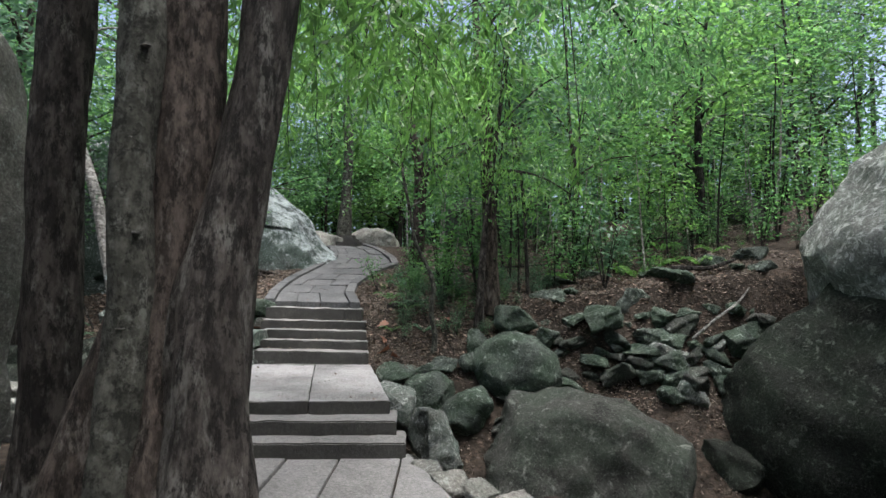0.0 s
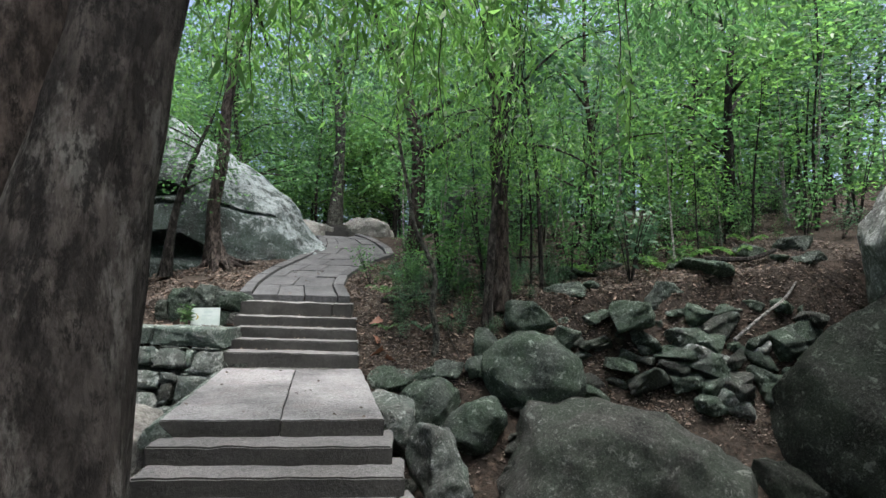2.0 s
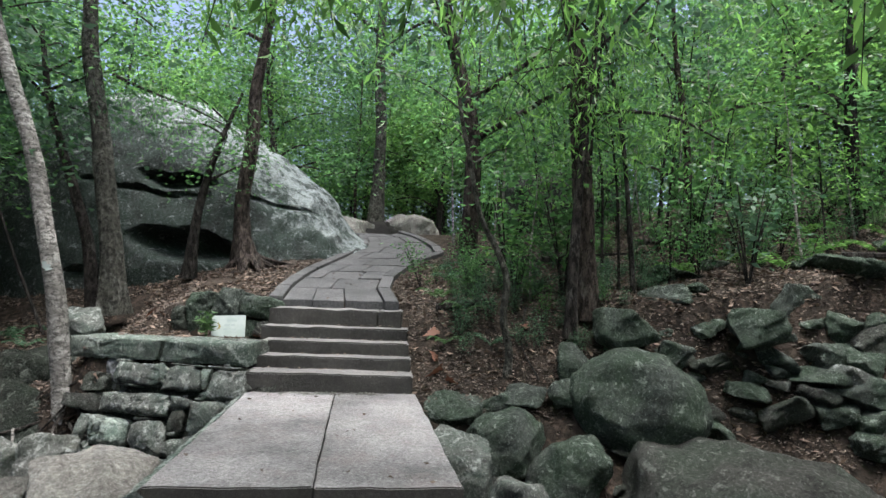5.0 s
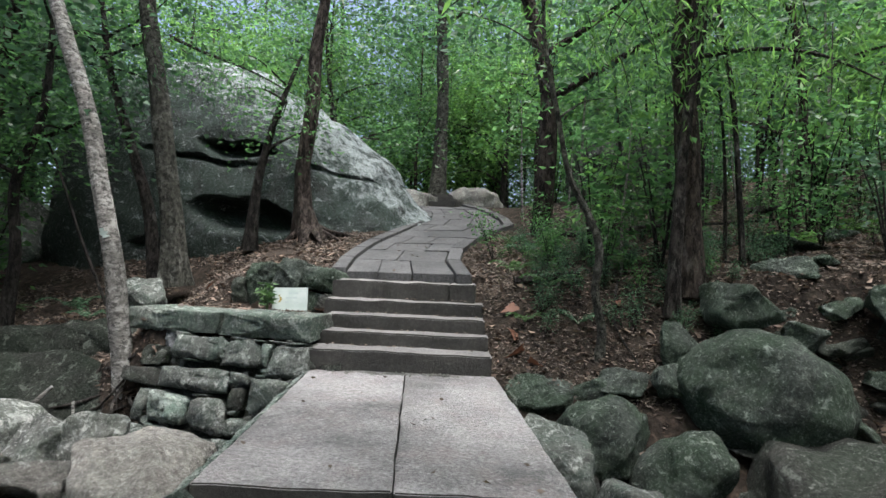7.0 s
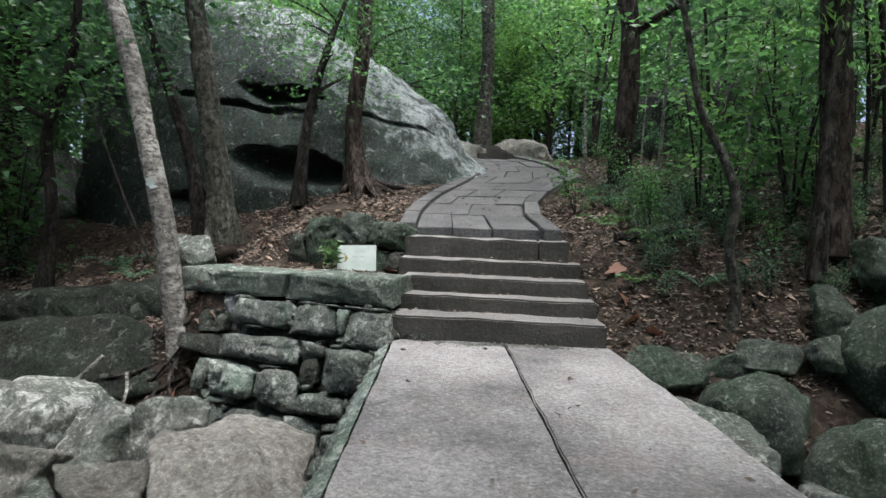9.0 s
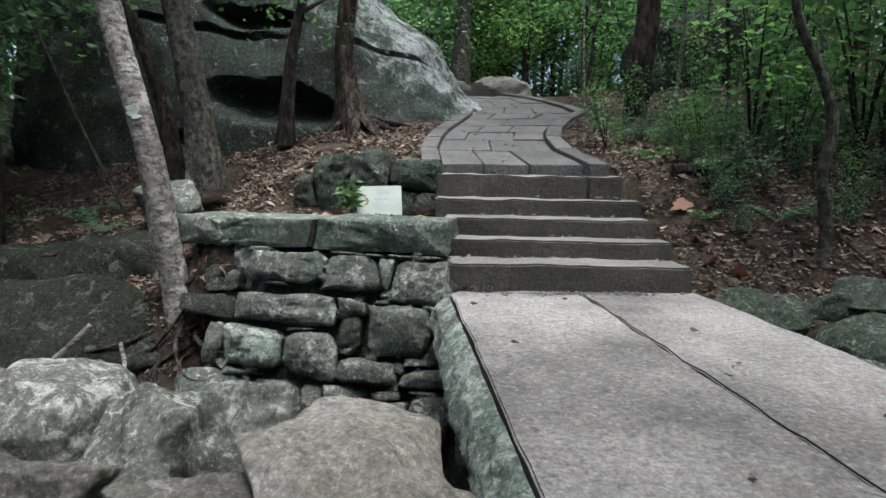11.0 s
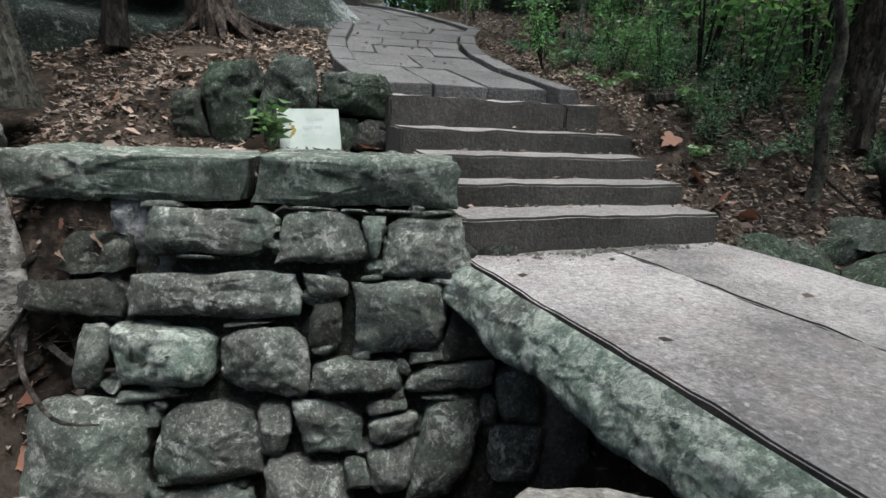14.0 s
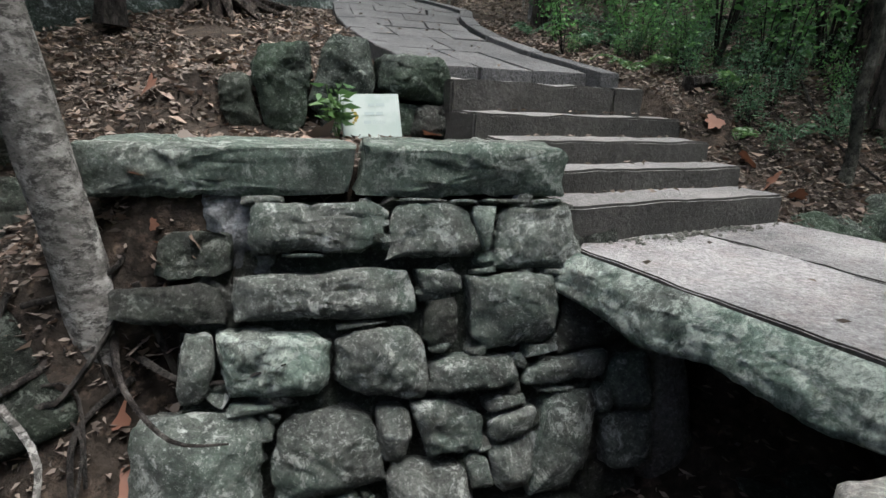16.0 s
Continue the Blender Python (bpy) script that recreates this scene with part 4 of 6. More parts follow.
for k in range(14):
    x, y = rnd.uniform(1.8, 6.0), rnd.uniform(9.9, 10.8)
    s = rnd.uniform(0.25, 0.55)
    R("rock", (x, y, ground(x, y) + s * 0.08), (s * 1.5, s, s * 0.6), 290 + k, ROCK_MOSS, "mossy rock half sunk in the leafy slope", (rnd.uniform(-15, 15), rnd.uniform(-15, 15), rnd.uniform(0, 180)), crag=12)
for k in range(22):
    x, y = rnd.uniform(-2.3, 1.2), rnd.uniform(7.0, 8.4)
    s = rnd.uniform(0.15, 0.4)
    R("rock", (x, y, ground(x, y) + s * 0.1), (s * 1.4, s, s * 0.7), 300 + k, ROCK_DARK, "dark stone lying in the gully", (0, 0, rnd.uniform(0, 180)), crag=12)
# stones along the near edge of the gully
R("boulder", (-2.96, 6.52, 0.06), (1.12, 0.86, 0.64), 51, ROCK_TAN, "broad flat pale rock at the gully's edge", (-7, 9, -14), crag=11, wear=0.055)
R("rock", (-2.66, 6.2, 0.12), (0.5, 0.46, 0.46), 59, ROCK_TAN, "pale cracked rock beside the bridge", (2, 6, 10), crag=13, wear=0.05)
R("rock", (-3.6, 6.7, 0.15), (0.5, 0.5, 0.72), 528, ROCK_SPOT, "pointed pale lichened rock at the gully's edge", (0, 8, 0), crag=12)
R("rock", (-3.93, 6.74, 0.13), (0.58, 0.56, 0.6), 537, ROCK_SPOT, "pale worn rock at the gully's edge", (6, -8, 15), crag=13)
R("rock", (-4.48, 6.84, 0.16), (0.86, 0.66, 0.64), 54, ROCK_SPOT, "rounded lichened rock at the gully's edge", (0, 4, 0), sub=5, cuts=5, rough=0.1)
R("rock", (-5.4, 7.0, 0.15), (0.9, 0.7, 0.5), 55, ROCK_PALE, "pale rock at the gully's edge", crag=16)
R("rock", (-3.52, 6.3, 0.13), (0.62, 0.46, 0.36), 56, ROCK_PALE, "low pale ledge of rock at the gully's edge", (0, 5, 20), crag=12, wear=0.09)
R("rock", (-4.15, 6.34, 0.12), (0.74, 0.5, 0.4), 57, ROCK_PALE, "low pale ledge of rock at the gully's edge", (0, -5, -10), crag=12, wear=0.09)
R("rock", (-2.72, 5.86, 0.06), (0.5, 0.4, 0.36), 58, ROCK_PALE, "low pale rock beside the lower steps", crag=12, wear=0.08)
R("rock", (-3.1, 6.02, 0.06), (0.46, 0.36, 0.34), 581, ROCK, "broken grey rock at the gully's edge", (0, 0, 30), crag=11, wear=0.09)
for k, (x, y, w) in enumerate(((-3.75, 6.02, 0.4), (-4.35, 5.98, 0.5), (-4.8, 6.3, 0.45), (-3.4, 5.95, 0.24), (-3.72, 6.42, 0.26), (-4.36, 6.56, 0.24), (-3.34, 6.22, 0.2), (-4.6, 6.15, 0.3), (-3.84, 6.3, 0.2), (-3.62, 5.84, 0.2))):
    R("rock", (x, y, 0.05 + 0.2 * w + 0.2 * max(0.0, y - 6.0)), (w, w * 0.75, w * 0.75), 585 + k, ROCK_PALE if k % 2 else ROCK, "small broken rock in the gully's stony edge", (8 * k % 30 - 15, 11 * k % 30 - 15, 37 * k), crag=11, wear=0.08)
for k, x in enumerate((-0.15, 0.12, 0.35, 0.62, 0.95, 1.3)):
    R("rock", (x, 5.35 - 0.9 * (x + 0.2), -0.05), (0.4, 0.34, 0.24), 400 + k, ROCK_PALE, "pale edging stone beside the pavement", (0, 0, 30 * k), crag=12)
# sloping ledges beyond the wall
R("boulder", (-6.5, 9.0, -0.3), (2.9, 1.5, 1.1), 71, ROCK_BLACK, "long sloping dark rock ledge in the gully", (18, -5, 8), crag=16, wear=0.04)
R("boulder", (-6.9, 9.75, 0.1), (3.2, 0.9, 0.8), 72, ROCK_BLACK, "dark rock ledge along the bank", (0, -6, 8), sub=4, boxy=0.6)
R("rock", (-5.95, 10.35, 0.85), (0.7, 0.5, 0.6), 73, ROCK, "grey rock at the foot of a tree", (0, 0, 20), crag=14)
R("boulder", (-10.7, 12.6, 1.5), (2.4, 1.8, 2.0), 74, ROCK, "mossy boulder among the trees", sub=4)
R("boulder", (1.6, 16.8, 3.4), (3.2, 2.4, 3.0), 75, ROCK_DARK, "dark boulder deep in the wood", sub=4)
R("boulder", (7.6, 14.6, 3.6), (2.0, 1.2, 1.2), 76, ROCK_DARK, "dark rock on the wooded slope", sub=4)
# black filler rock, added where the gap between the boulders is only shaded
R("boulder", (4.3, 8.35, -0.95), (1.5, 1.3, 1.1), 78, ROCK_BLACK, "black rock added to deepen the shade between the gully boulders", sub=4)
R("boulder", (-3.4, 5.7, -1.35), (3.2, 2.0, 1.6), 77, ROCK_DARK, "dark rock under the gully's edge", sub=4, boxy=0.4)

# ---- sign ----
sign = tagged(new("sign_board"), "small faded white notice board leaning on the terrace wall", "sign")
sign.matrix_basis = pose(-3.60, 9.80, 0.848, -12, -1.5, 12)
board = part("board", block([(-0.205, -0.008, 0), (0.205, -0.008, 0), (0.205, 0.008, 0), (-0.205, 0.008, 0)], [(-0.205, -0.008, 0.275), (0.205, -0.008, 0.275), (0.205, 0.008, 0.275), (-0.205, 0.008, 0.275)], 0, 0, 1, 0.003), BOARD, sign)


def plate(name, x0, z0, w, h, material, y=-0.0095):
    bm = bmesh.new()
    bm.faces.new([bm.verts.new((x, y, z)) for x, z in ((x0, z0), (x0 + w, z0), (x0 + w, z0 + h), (x0, z0 + h))])
    part(name, bm, material, board)


def lettering(text, size, x, z):
    cu = bpy.data.curves.new("lettering", "FONT")
    cu.body, cu.size = text, size
    tmp = bpy.data.objects.new("tmp", cu)
    scene.collection.objects.link(tmp)
    bpy.context.view_layer.update()
    me = bpy.data.meshes.new_from_object(tmp.evaluated_get(bpy.context.evaluated_depsgraph_get()))
    bpy.data.objects.remove(tmp)
    me.materials.clear()
    me.materials.append(INK)
    ob = new("lettering", me)
    ob.parent = board
    ob.matrix_basis = pose(x, -0.0098, z, 90)


for x0, z0, w in ((-0.02, 0.196, 0.045), (0.035, 0.196, 0.06), (-0.05, 0.142, 0.07), (0.03, 0.142, 0.05), (-0.06, 0.09, 0.05)):
    plate("faded_writing", x0, z0, w, 0.02, INK)
lettering("Bridge", 0.036, 0.0, 0.088)
_b = bmesh.new()
for k, (x, z, r) in enumerate(((-0.128, 0.175, 0.014), (-0.112, 0.155, 0.02), (-0.105, 0.135, 0.022), (-0.115, 0.115, 0.019), (-0.13, 0.1, 0.012), (-0.12, 0.19, 0.008))):
    bmesh.ops.create_circle(_b, cap_ends=True, segments=9, radius=r * 0.65, matrix=pose(x, -0.0096 - 0.0002 * k, z, 90))
part("paint_smear", _b, OCHRE, board)

# ---- the near tree: a cluster of fluted stems on one root ----
near_tree = tagged(new("tree"), "old dark-barked tree of several fused fluted stems", "tree")
near_tree.matrix_basis = pose(-1.3, 2.78, 0)
for k, (pts, rad, bk) in enumerate((
        ([(0.12, 0.05, -0.1), (0.14, 0.05, 0.7), (0.13, 0.05, 1.35), (0.18, 0.08, 1.9), (0.26, 0.12, 2.5), (0.34, 0.15, 3.15), (0.55, 0.3, 5.0), (0.9, 0.5, 7.5)], [0.32, 0.25, 0.2, 0.165, 0.145, 0.138, 0.12, 0.07], BARK),
        ([(-0.1, 0.12, -0.1), (-0.08, 0.15, 0.8), (-0.1, 0.16, 1.6), (-0.09, 0.17, 2.6), (-0.07, 0.18, 3.6), (-0.1, 0.3, 5.5), (-0.2, 0.5, 8)], [0.36, 0.28, 0.22, 0.175, 0.16, 0.14, 0.08], BARK_RED),
        ([(-0.27, -0.12, -0.1), (-0.24, -0.1, 0.7), (-0.21, -0.08, 1.5), (-0.23, -0.08, 2.3), (-0.24, -0.07, 3.3), (-0.5, -0.1, 5.5), (-0.8, -0.2, 7.5)], [0.18, 0.12, 0.1, 0.1, 0.1, 0.085, 0.05], BARK_LICHEN))):
    part("stem", tube(pts, rad, 26, 0.1, 3 + k * 1.7, 0.25), bk, near_tree)
part("stem", tube([(-0.72, 0.1, -0.1), (-0.56, 0.1, 0.45), (-0.43, 0.1, 0.95), (-0.3, 0.1, 1.5), (-0.2, 0.12, 2.1)], [0.26, 0.21, 0.17, 0.13, 0.06], 26, 0.1, 8.1, 0.25), BARK_RED, near_tree)
rnd = random.Random(19)
tips = []
for k in range(16):
    a = rnd.uniform(0, 6.28)
    p = Vector((rnd.uniform(-0.5, 0.7), rnd.uniform(0, 0.4), rnd.uniform(4.8, 7.2)))
    q = p + Vector((math.cos(a) * 1.3, math.sin(a) * 1.3, 0.8))
    e = q + Vector((math.cos(a + 0.3) * 1.8, math.sin(a + 0.3) * 1.8, 0.3))
    part("branch", tube([p, q, e], [0.06, 0.04, 0.012], 7, 0.06, k), BARK, near_tree)
    tips += [tuple(p.lerp(e, f) + Vector((rnd.gauss(0, 0.4), rnd.gauss(0, 0.4), rnd.gauss(0.2, 0.3)))) for f in (0.5, 0.7, 0.85, 1.0, 1.1)]
_c, _a = spray(tips, 70, 0.45, 19, 0.5, 0.5)
_o = new("crown", leaf_mesh("crown", _c, _a, 0.18, 0.04, LEAF_BRIGHT, 19))
_o.parent = near_tree
rnd = random.Random(9)
for k in range(4):
    x, z = -0.12 + 0.06 * k, 1.5 + 0.45 * k
    bm = rock_mesh((0.05, 0.05, 0.014), 500 + k, sub=2)
    ob = part("bracket_fungus", bm, BARK_PALE, near_tree)
    ob.matrix_basis = pose(-0.2 + 0.05 * (k % 2), -0.16, z)
# tree added mostly out of view to shade the gully and its boulders
tree("tree", (8.2, 4.0, 0.3), [(0, 0, 0), (-0.2, 0.2, 1.5), (-0.5, 0.6, 3.2), (-1.2, 1.3, 5.2), (-2.2, 2.4, 8.0)], [0.3, 0.24, 0.21, 0.17, 0.07], BARK_GREY, "broad added tree whose crown shades the gully boulders", limbs=16, limb_from=0.66, limb_len=3.0,
     leaves=120, leaf=(0.17, 0.08), spread=0.6, seed=60)
tree("tree", (-2.33, 3.35, -0.1), [(0, 0, 0), (0.02, 0, 1.2), (-0.02, 0, 2.6), (0.0, 0.05, 4.2), (0.1, 0.2, 7.5)], [0.19, 0.155, 0.148, 0.145, 0.08], BARK, "tall straight dark-barked tree behind the cluster", limbs=5, limb_from=0.75, leaves=60, seed=61, sides=22)

# ---- trees by the path ----
tree("tree", (-5.05, 8.95, -0.1), [(0, 0, 0), (-0.08, 0, 0.72), (-0.19, 0, 1.43), (-0.38, 0, 2.3), (-0.59, 0, 3.15), (-0.9, 0, 4.0), (-1.35, 0.1, 5.2), (-1.6, 0.3, 7)], [0.125, 0.105, 0.1, 0.092, 0.085, 0.078, 0.07, 0.03], BARK_PALE,
     "slender leaning tree with pale mottled bark", limbs=5, limb_from=0.75, seed=62, leaves=50, flare=0.15, sides=16)
tree("tree", (-5.75, 10.8, 1.0), [(0, 0, 0), (-0.1, 0, 0.9), (-0.22, 0, 1.7), (-0.42, 0.05, 2.8), (-0.7, 0.1, 4.2), (-0.9, 0.2, 6.5)], [0.19, 0.15, 0.14, 0.13, 0.11, 0.05], BARK_LICHEN, "grey leaning tree before the great boulder", limbs=6, limb_from=0.72, seed=63, leaves=45, sides=14)
tree("tree", (-6.15, 10.9, 1.0), [(0, 0, 0), (-0.2, 0.1, 1.0), (-0.6, 0.2, 2.0), (-1.1, 0.3, 3.2), (-1.5, 0.5, 4.6)], [0.1, 0.085, 0.07, 0.055, 0.03], BARK, "thin crooked dark tree before the great boulder", limbs=5, limb_from=0.7, seed=64, leaves=30)
tree("tree", (-5.3, 12.0, 1.55), [(0, 0, 0), (0.06, 0, 0.7), (0.15, 0, 1.3), (0.4, 0, 2.2), (0.75, 0.1, 3.2)], [0.1, 0.085, 0.07, 0.05, 0.02], BARK_GREY, "small forked tree at the boulder's foot", limbs=7, limb_from=0.35, limb_len=1.0, seed=65, leaves=22)
tree("tree", (-4.45, 12.4, 1.7), [(0, 0, 0), (-0.12, 0, 0.6), (-0.15, 0, 1.3), (-0.02, 0, 2.2), (0.0, 0, 3.1), (0.12, 0.1, 4.2), (0.3, 0.3, 6.0)], [0.2, 0.14, 0.125, 0.12, 0.11, 0.085, 0.03], BARK_RED, "crooked reddish tree with spreading roots by the path",
     limbs=7, limb_from=0.68, seed=66, leaves=50, flare=0.9, sides=16)
for k, (dx, dy) in enumerate(((0.55, -0.1), (0.35, -0.35), (-0.35, -0.3), (0.75, 0.1), (0.1, -0.5))):
    root_tree = [o for o in scene.objects if o.get("label", "").startswith("crooked reddish")][0]
    part("root", tube([(0, 0, 0.35), (dx * 0.4, dy * 0.4, 0.2), (dx, dy, ground(-4.45 + dx, 12.4 + dy) - 1.68)], [0.08, 0.06, 0.02], 7, 0.1, k), BARK_RED, root_tree)
tree("tree", (0.84, 9.75, 1.2), [(0, 0, 0), (0.0, 0, 0.7), (-0.05, 0, 1.7), (-0.12, 0, 2.6), (-0.1, 0, 3.2), (-0.28, 0.05, 4.2), (-0.4, 0.1, 6.5)], [0.16, 0.13, 0.12, 0.112, 0.105, 0.08, 0.035], BARK_RED, "stout reddish-brown forked tree on the bank", limbs=8, limb_from=0.64, seed=67,
     leaves=90, flare=0.3, sides=16)
tree("tree", (0.62, 9.45, 1.0), [(0, 0, 0), (0.02, 0, 0.8), (0.1, 0.1, 1.8), (0.25, 0.2, 3.2), (0.5, 0.3, 5.2)], [0.075, 0.06, 0.055, 0.045, 0.02], BARK, "thin dark stem beside a stout tree", limbs=5, limb_from=0.62, seed=68, leaves=40, leaf=(0.09, 0.04))
tree("tree", (-0.15, 9.1, 0.5), [(0, 0, 0), (0.04, 0, 0.35), (-0.03, 0, 0.75), (0.0, 0, 1.15), (-0.12, 0, 1.5), (-0.3, 0, 1.85), (-0.42, 0, 2.4), (-0.6, 0, 3.5), (-0.5, 0.1, 5)], [0.05, 0.043, 0.04, 0.04, 0.033, 0.03, 0.026, 0.02, 0.01], BARK_LICHEN, "slender grey sapling beside the steps", limbs=7, limb_from=0.45, limb_len=0.9, seed=69, leaves=25, leaf=(0.1, 0.045))
tree("tree", (-3.5, 19.4, 3.0), [(0, 0, 0), (0.05, 0, 1.4), (0.1, 0, 3.0), (0.0, 0, 6), (0.2, 0, 9)], [0.26, 0.19, 0.175, 0.15, 0.08], BARK_LICHEN, "pale-trunked tree behind the bend of the path", limbs=8, limb_from=0.5, limb_len=2.4, seed=70, leaves=90, leaf=(0.16, 0.08), spread=0.6)
tree("tree", (-9.2, 10.0, 0.3), [(0, 0, 0), (0.1, 0, 1.5), (-0.1, 0, 3.5), (-0.4, 0.2, 6.5)], [0.26, 0.22, 0.2, 0.1], BARK, "dark tree beyond the rock ledges", limbs=8, seed=71, leaves=90)
tree("tree", (-7.6, 9.9, 0.4), [(0, 0, 0), (0.15, 0, 1.0), (0.1, 0, 1.9), (0.5, 0, 3.0), (0.6, 0, 5)], [0.09, 0.07, 0.06, 0.05, 0.02], BARK_GREY, "crooked slim grey tree beyond the ledges", limbs=6, seed=72, leaves=60)

# ---- the wood ----
kinds = []
for k in range(7):
    r3 = random.Random(800 + k)
    h = r3.uniform(5.0, 8.0)
    lean = r3.uniform(-0.8, 0.8)
    stem = [(0, 0, -0.3), (lean * 0.15, 0.1, h * 0.25), (lean * 0.5, r3.uniform(-0.3, 0.3), h * 0.55), (lean, r3.uniform(-0.5, 0.5), h)]
    r0 = r3.choice((0.05, 0.07, 0.09, 0.12))
    kinds.append(tree("tree", (0, 60 + k, 0), stem, [r0, r0 * 0.8, r0 * 0.55, 0.015], (BARK, BARK_GREY, BARK_RED)[k % 3], "slender forest tree with dense small green leaves", limbs=11, limb_from=0.22, limb_len=1.9,
                      leaves=72, leaf=(0.135, 0.065), spread=0.45, leaf_mat=(LEAF, LEAF_BRIGHT, LEAF, LEAF_BRIGHT, LEAF, LEAF_DARK, LEAF)[k], seed=810 + k, sides=8))
rnd = random.Random(31)
placed = []
tries = 0
while len(placed) < 115 and tries < 6000:
    tries += 1
    x, y = rnd.uniform(-17, 18), rnd.uniform(10.3, 30)
    if -5.2 < x < 0.2 and y < 21.5 and not (x > -0.7 and y < 18) or x < -2.8 and 10 < y < 17.6 and x > -12.6 or -2 < x < 2.6 and y < 11.2 or x < -4 and y < 11:
        continue
    if 4.5 < x < 9.6 and y < 10.4:
        continue
    if x > -0.2 and y < 18 and rnd.random() < 0.72 or x > 3 and rnd.random() < 0.35:
        continue
    if any((x - a) ** 2 + (y - b) ** 2 < 0.8 for a, b in placed):
        continue
    placed.append((x, y))
for k, (x, y) in enumerate(placed):
    src = kinds[k % len(kinds)]
    m = pose(x, y, ground(x, y) if y < 29 else ground(x, 29), 0, 0, rnd.uniform(0, 360)) @ Matrix.Scale(rnd.uniform(0.8, 1.25), 4)
    if k < len(kinds):
        src.matrix_basis = m
    else:
        tagged(copy_thing(src, m), group="trees of the wood")
for k, (x, y) in enumerate(((-9.6, 9.9), (-10.6, 10.8), (-11.6, 9.6), (-12.4, 11.6), (-8.6, 9.2), (-10.2, 8.4), (-13.4, 10.2), (-11.2, 13.6), (-11.9, 12.4), (-13.0, 13.6), (-12.6, 15.2), (-14.2, 12.0), (-14.0, 14.8), (-9.9, 11.3), (-10.9, 9.7), (-9.3, 9.2), (-12.2, 9.0), (-8.9, 10.6))):
    copy_thing(kinds[(4, 5, 5, 2)[k % 4]], pose(x, y, ground(x, y), 0, 0, rnd.uniform(0, 360)) @ Matrix.Scale(rnd.uniform(0.7, 0.95) if k < 8 else rnd.uniform(1.0, 1.25), 4))
for k, (x, y) in enumerate(((-1.6, 23.5), (-2.8, 24.6), (-3.9, 23.4), (-0.6, 24.8), (-5.0, 24.8), (-2.1, 26.2), (-3.4, 26.6))):
    copy_thing(kinds[k % 7], pose(x, y, ground(x, y), 0, 0, rnd.uniform(0, 360)) @ Matrix.Scale(rnd.uniform(0.9, 1.2), 4))
# unseen trees added beside and behind the walk, to shade gully and boulders
for k in range(30):
    a = radians(-118 + 236 * (k + 0.5) / 30 + rnd.uniform(-5, 5))
    d = rnd.uniform(8.0, 13.0)
    x, y = 0.5 + math.sin(a) * d, 3.5 - math.cos(a) * d
    if y > 4.5 or math.hypot(x + 4.5, y - 6.2) < 8.5:
        continue
    copy_thing(kinds[(0, 4, 2, 5, 6)[k % 5]], pose(x, y, ground(max(-14, min(14, x)), max(2.0, y)), 0, 0, rnd.uniform(0, 360)) @ Matrix.Scale(rnd.uniform(1.1, 1.5), 4))
for o in kinds:
    tagged(o, group="trees of the wood")
# shrubs and saplings on the slope
shrubs = []
for k in range(4):
    r3 = random.Random(870 + k)
    s = tagged(new("shrub"), "low thin-stemmed shrub with small dark green leaves", "shrub", group="undergrowth on the slope")
    tips = []
    for j in range(6):
        a = r3.uniform(0, 6.28)
        e = Vector((math.cos(a) * r3.uniform(0.1, 0.5), math.sin(a) * r3.uniform(0.1, 0.5), r3.uniform(0.5, 1.3)))
        part("stem", tube([(0, 0, -0.05), e * 0.5 + Vector((0, 0, 0.1)), e], [0.012, 0.009, 0.003], 5, 0.05, j), BARK_GREY, s)
        tips += [tuple(e), tuple(e * 0.75), tuple(e * 0.5)]
    c, a = spray(tips, 14, 0.16, 870 + k, 0.7, 0.2)
    o = new("foliage", leaf_mesh("foliage", c, a, 0.1, 0.05, (LEAF, LEAF_DARK, LEAF, FERN)[k], k))
    o.parent = s
    shrubs.append(s)
spots = []
tries = 0
while len(spots) < 130 and tries < 5000:
    tries += 1
    x, y = rnd.uniform(-9, 11), rnd.uniform(9.4, 20)
    if -4.6 < x < -0.9 and y < 20 or x < -4 and y < 9.9 or -12 < x < -3 and 11.3 < y < 17.5 or 4.5 < x < 9.5 and y < 10.4 or (1.5 < x and y < 10) or (-6.8 < x < -3 and y < 11.6):
        continue
    spots.append((x, y))
for k, (x, y) in enumerate(spots):
    m = pose(x, y, ground(x, y), 0, 0, rnd.uniform(0, 360)) @ Matrix.Scale(rnd.uniform(0.5, 1.3), 4)
    if k < 4:
        shrubs[k].matrix_basis = m
    else:
        copy_thing(shrubs[k % 4], m)
for k in range(30):
    x, y = rnd.uniform(-1.0, 2.4), rnd.uniform(9.5, 13)
    if x < -0.7 and y < 10 or x > 1.6 and y < 10:
        continue
    copy_thing(shrubs[k % 4], pose(x, y, ground(x, y), 0, 0, rnd.uniform(0, 360)) @ Matrix.Scale(rnd.uniform(0.25, 0.6), 4))
for k in range(45):
    x, y = rnd.uniform(-1.45, 3.6), rnd.uniform(9.3, 14.5)
    if x < path_right(y) + 0.4 or x < -0.8 and y < 10 or x > 1.4 and y < 10.2:
        continue
    copy_thing(shrubs[k % 4], pose(x, y, ground(x, y), rnd.uniform(-15, 15), 0, rnd.uniform(0, 360)) @ Matrix.Scale(rnd.uniform(0.2, 0.5), 4))
for k in range(70):
    x, y = rnd.uniform(-0.9, 1.9), rnd.uniform(9.25, 11.6)
    if x > 1.3 and y < 10.0 or x < path_right(y) + 0.5:
        continue
    copy_thing(shrubs[1], pose(x, y, ground(x, y) - 0.02, rnd.uniform(-20, 20), rnd.uniform(-20, 20), rnd.uniform(0, 360)) @ Matrix.Scale(rnd.uniform(0.16, 0.36), 4))
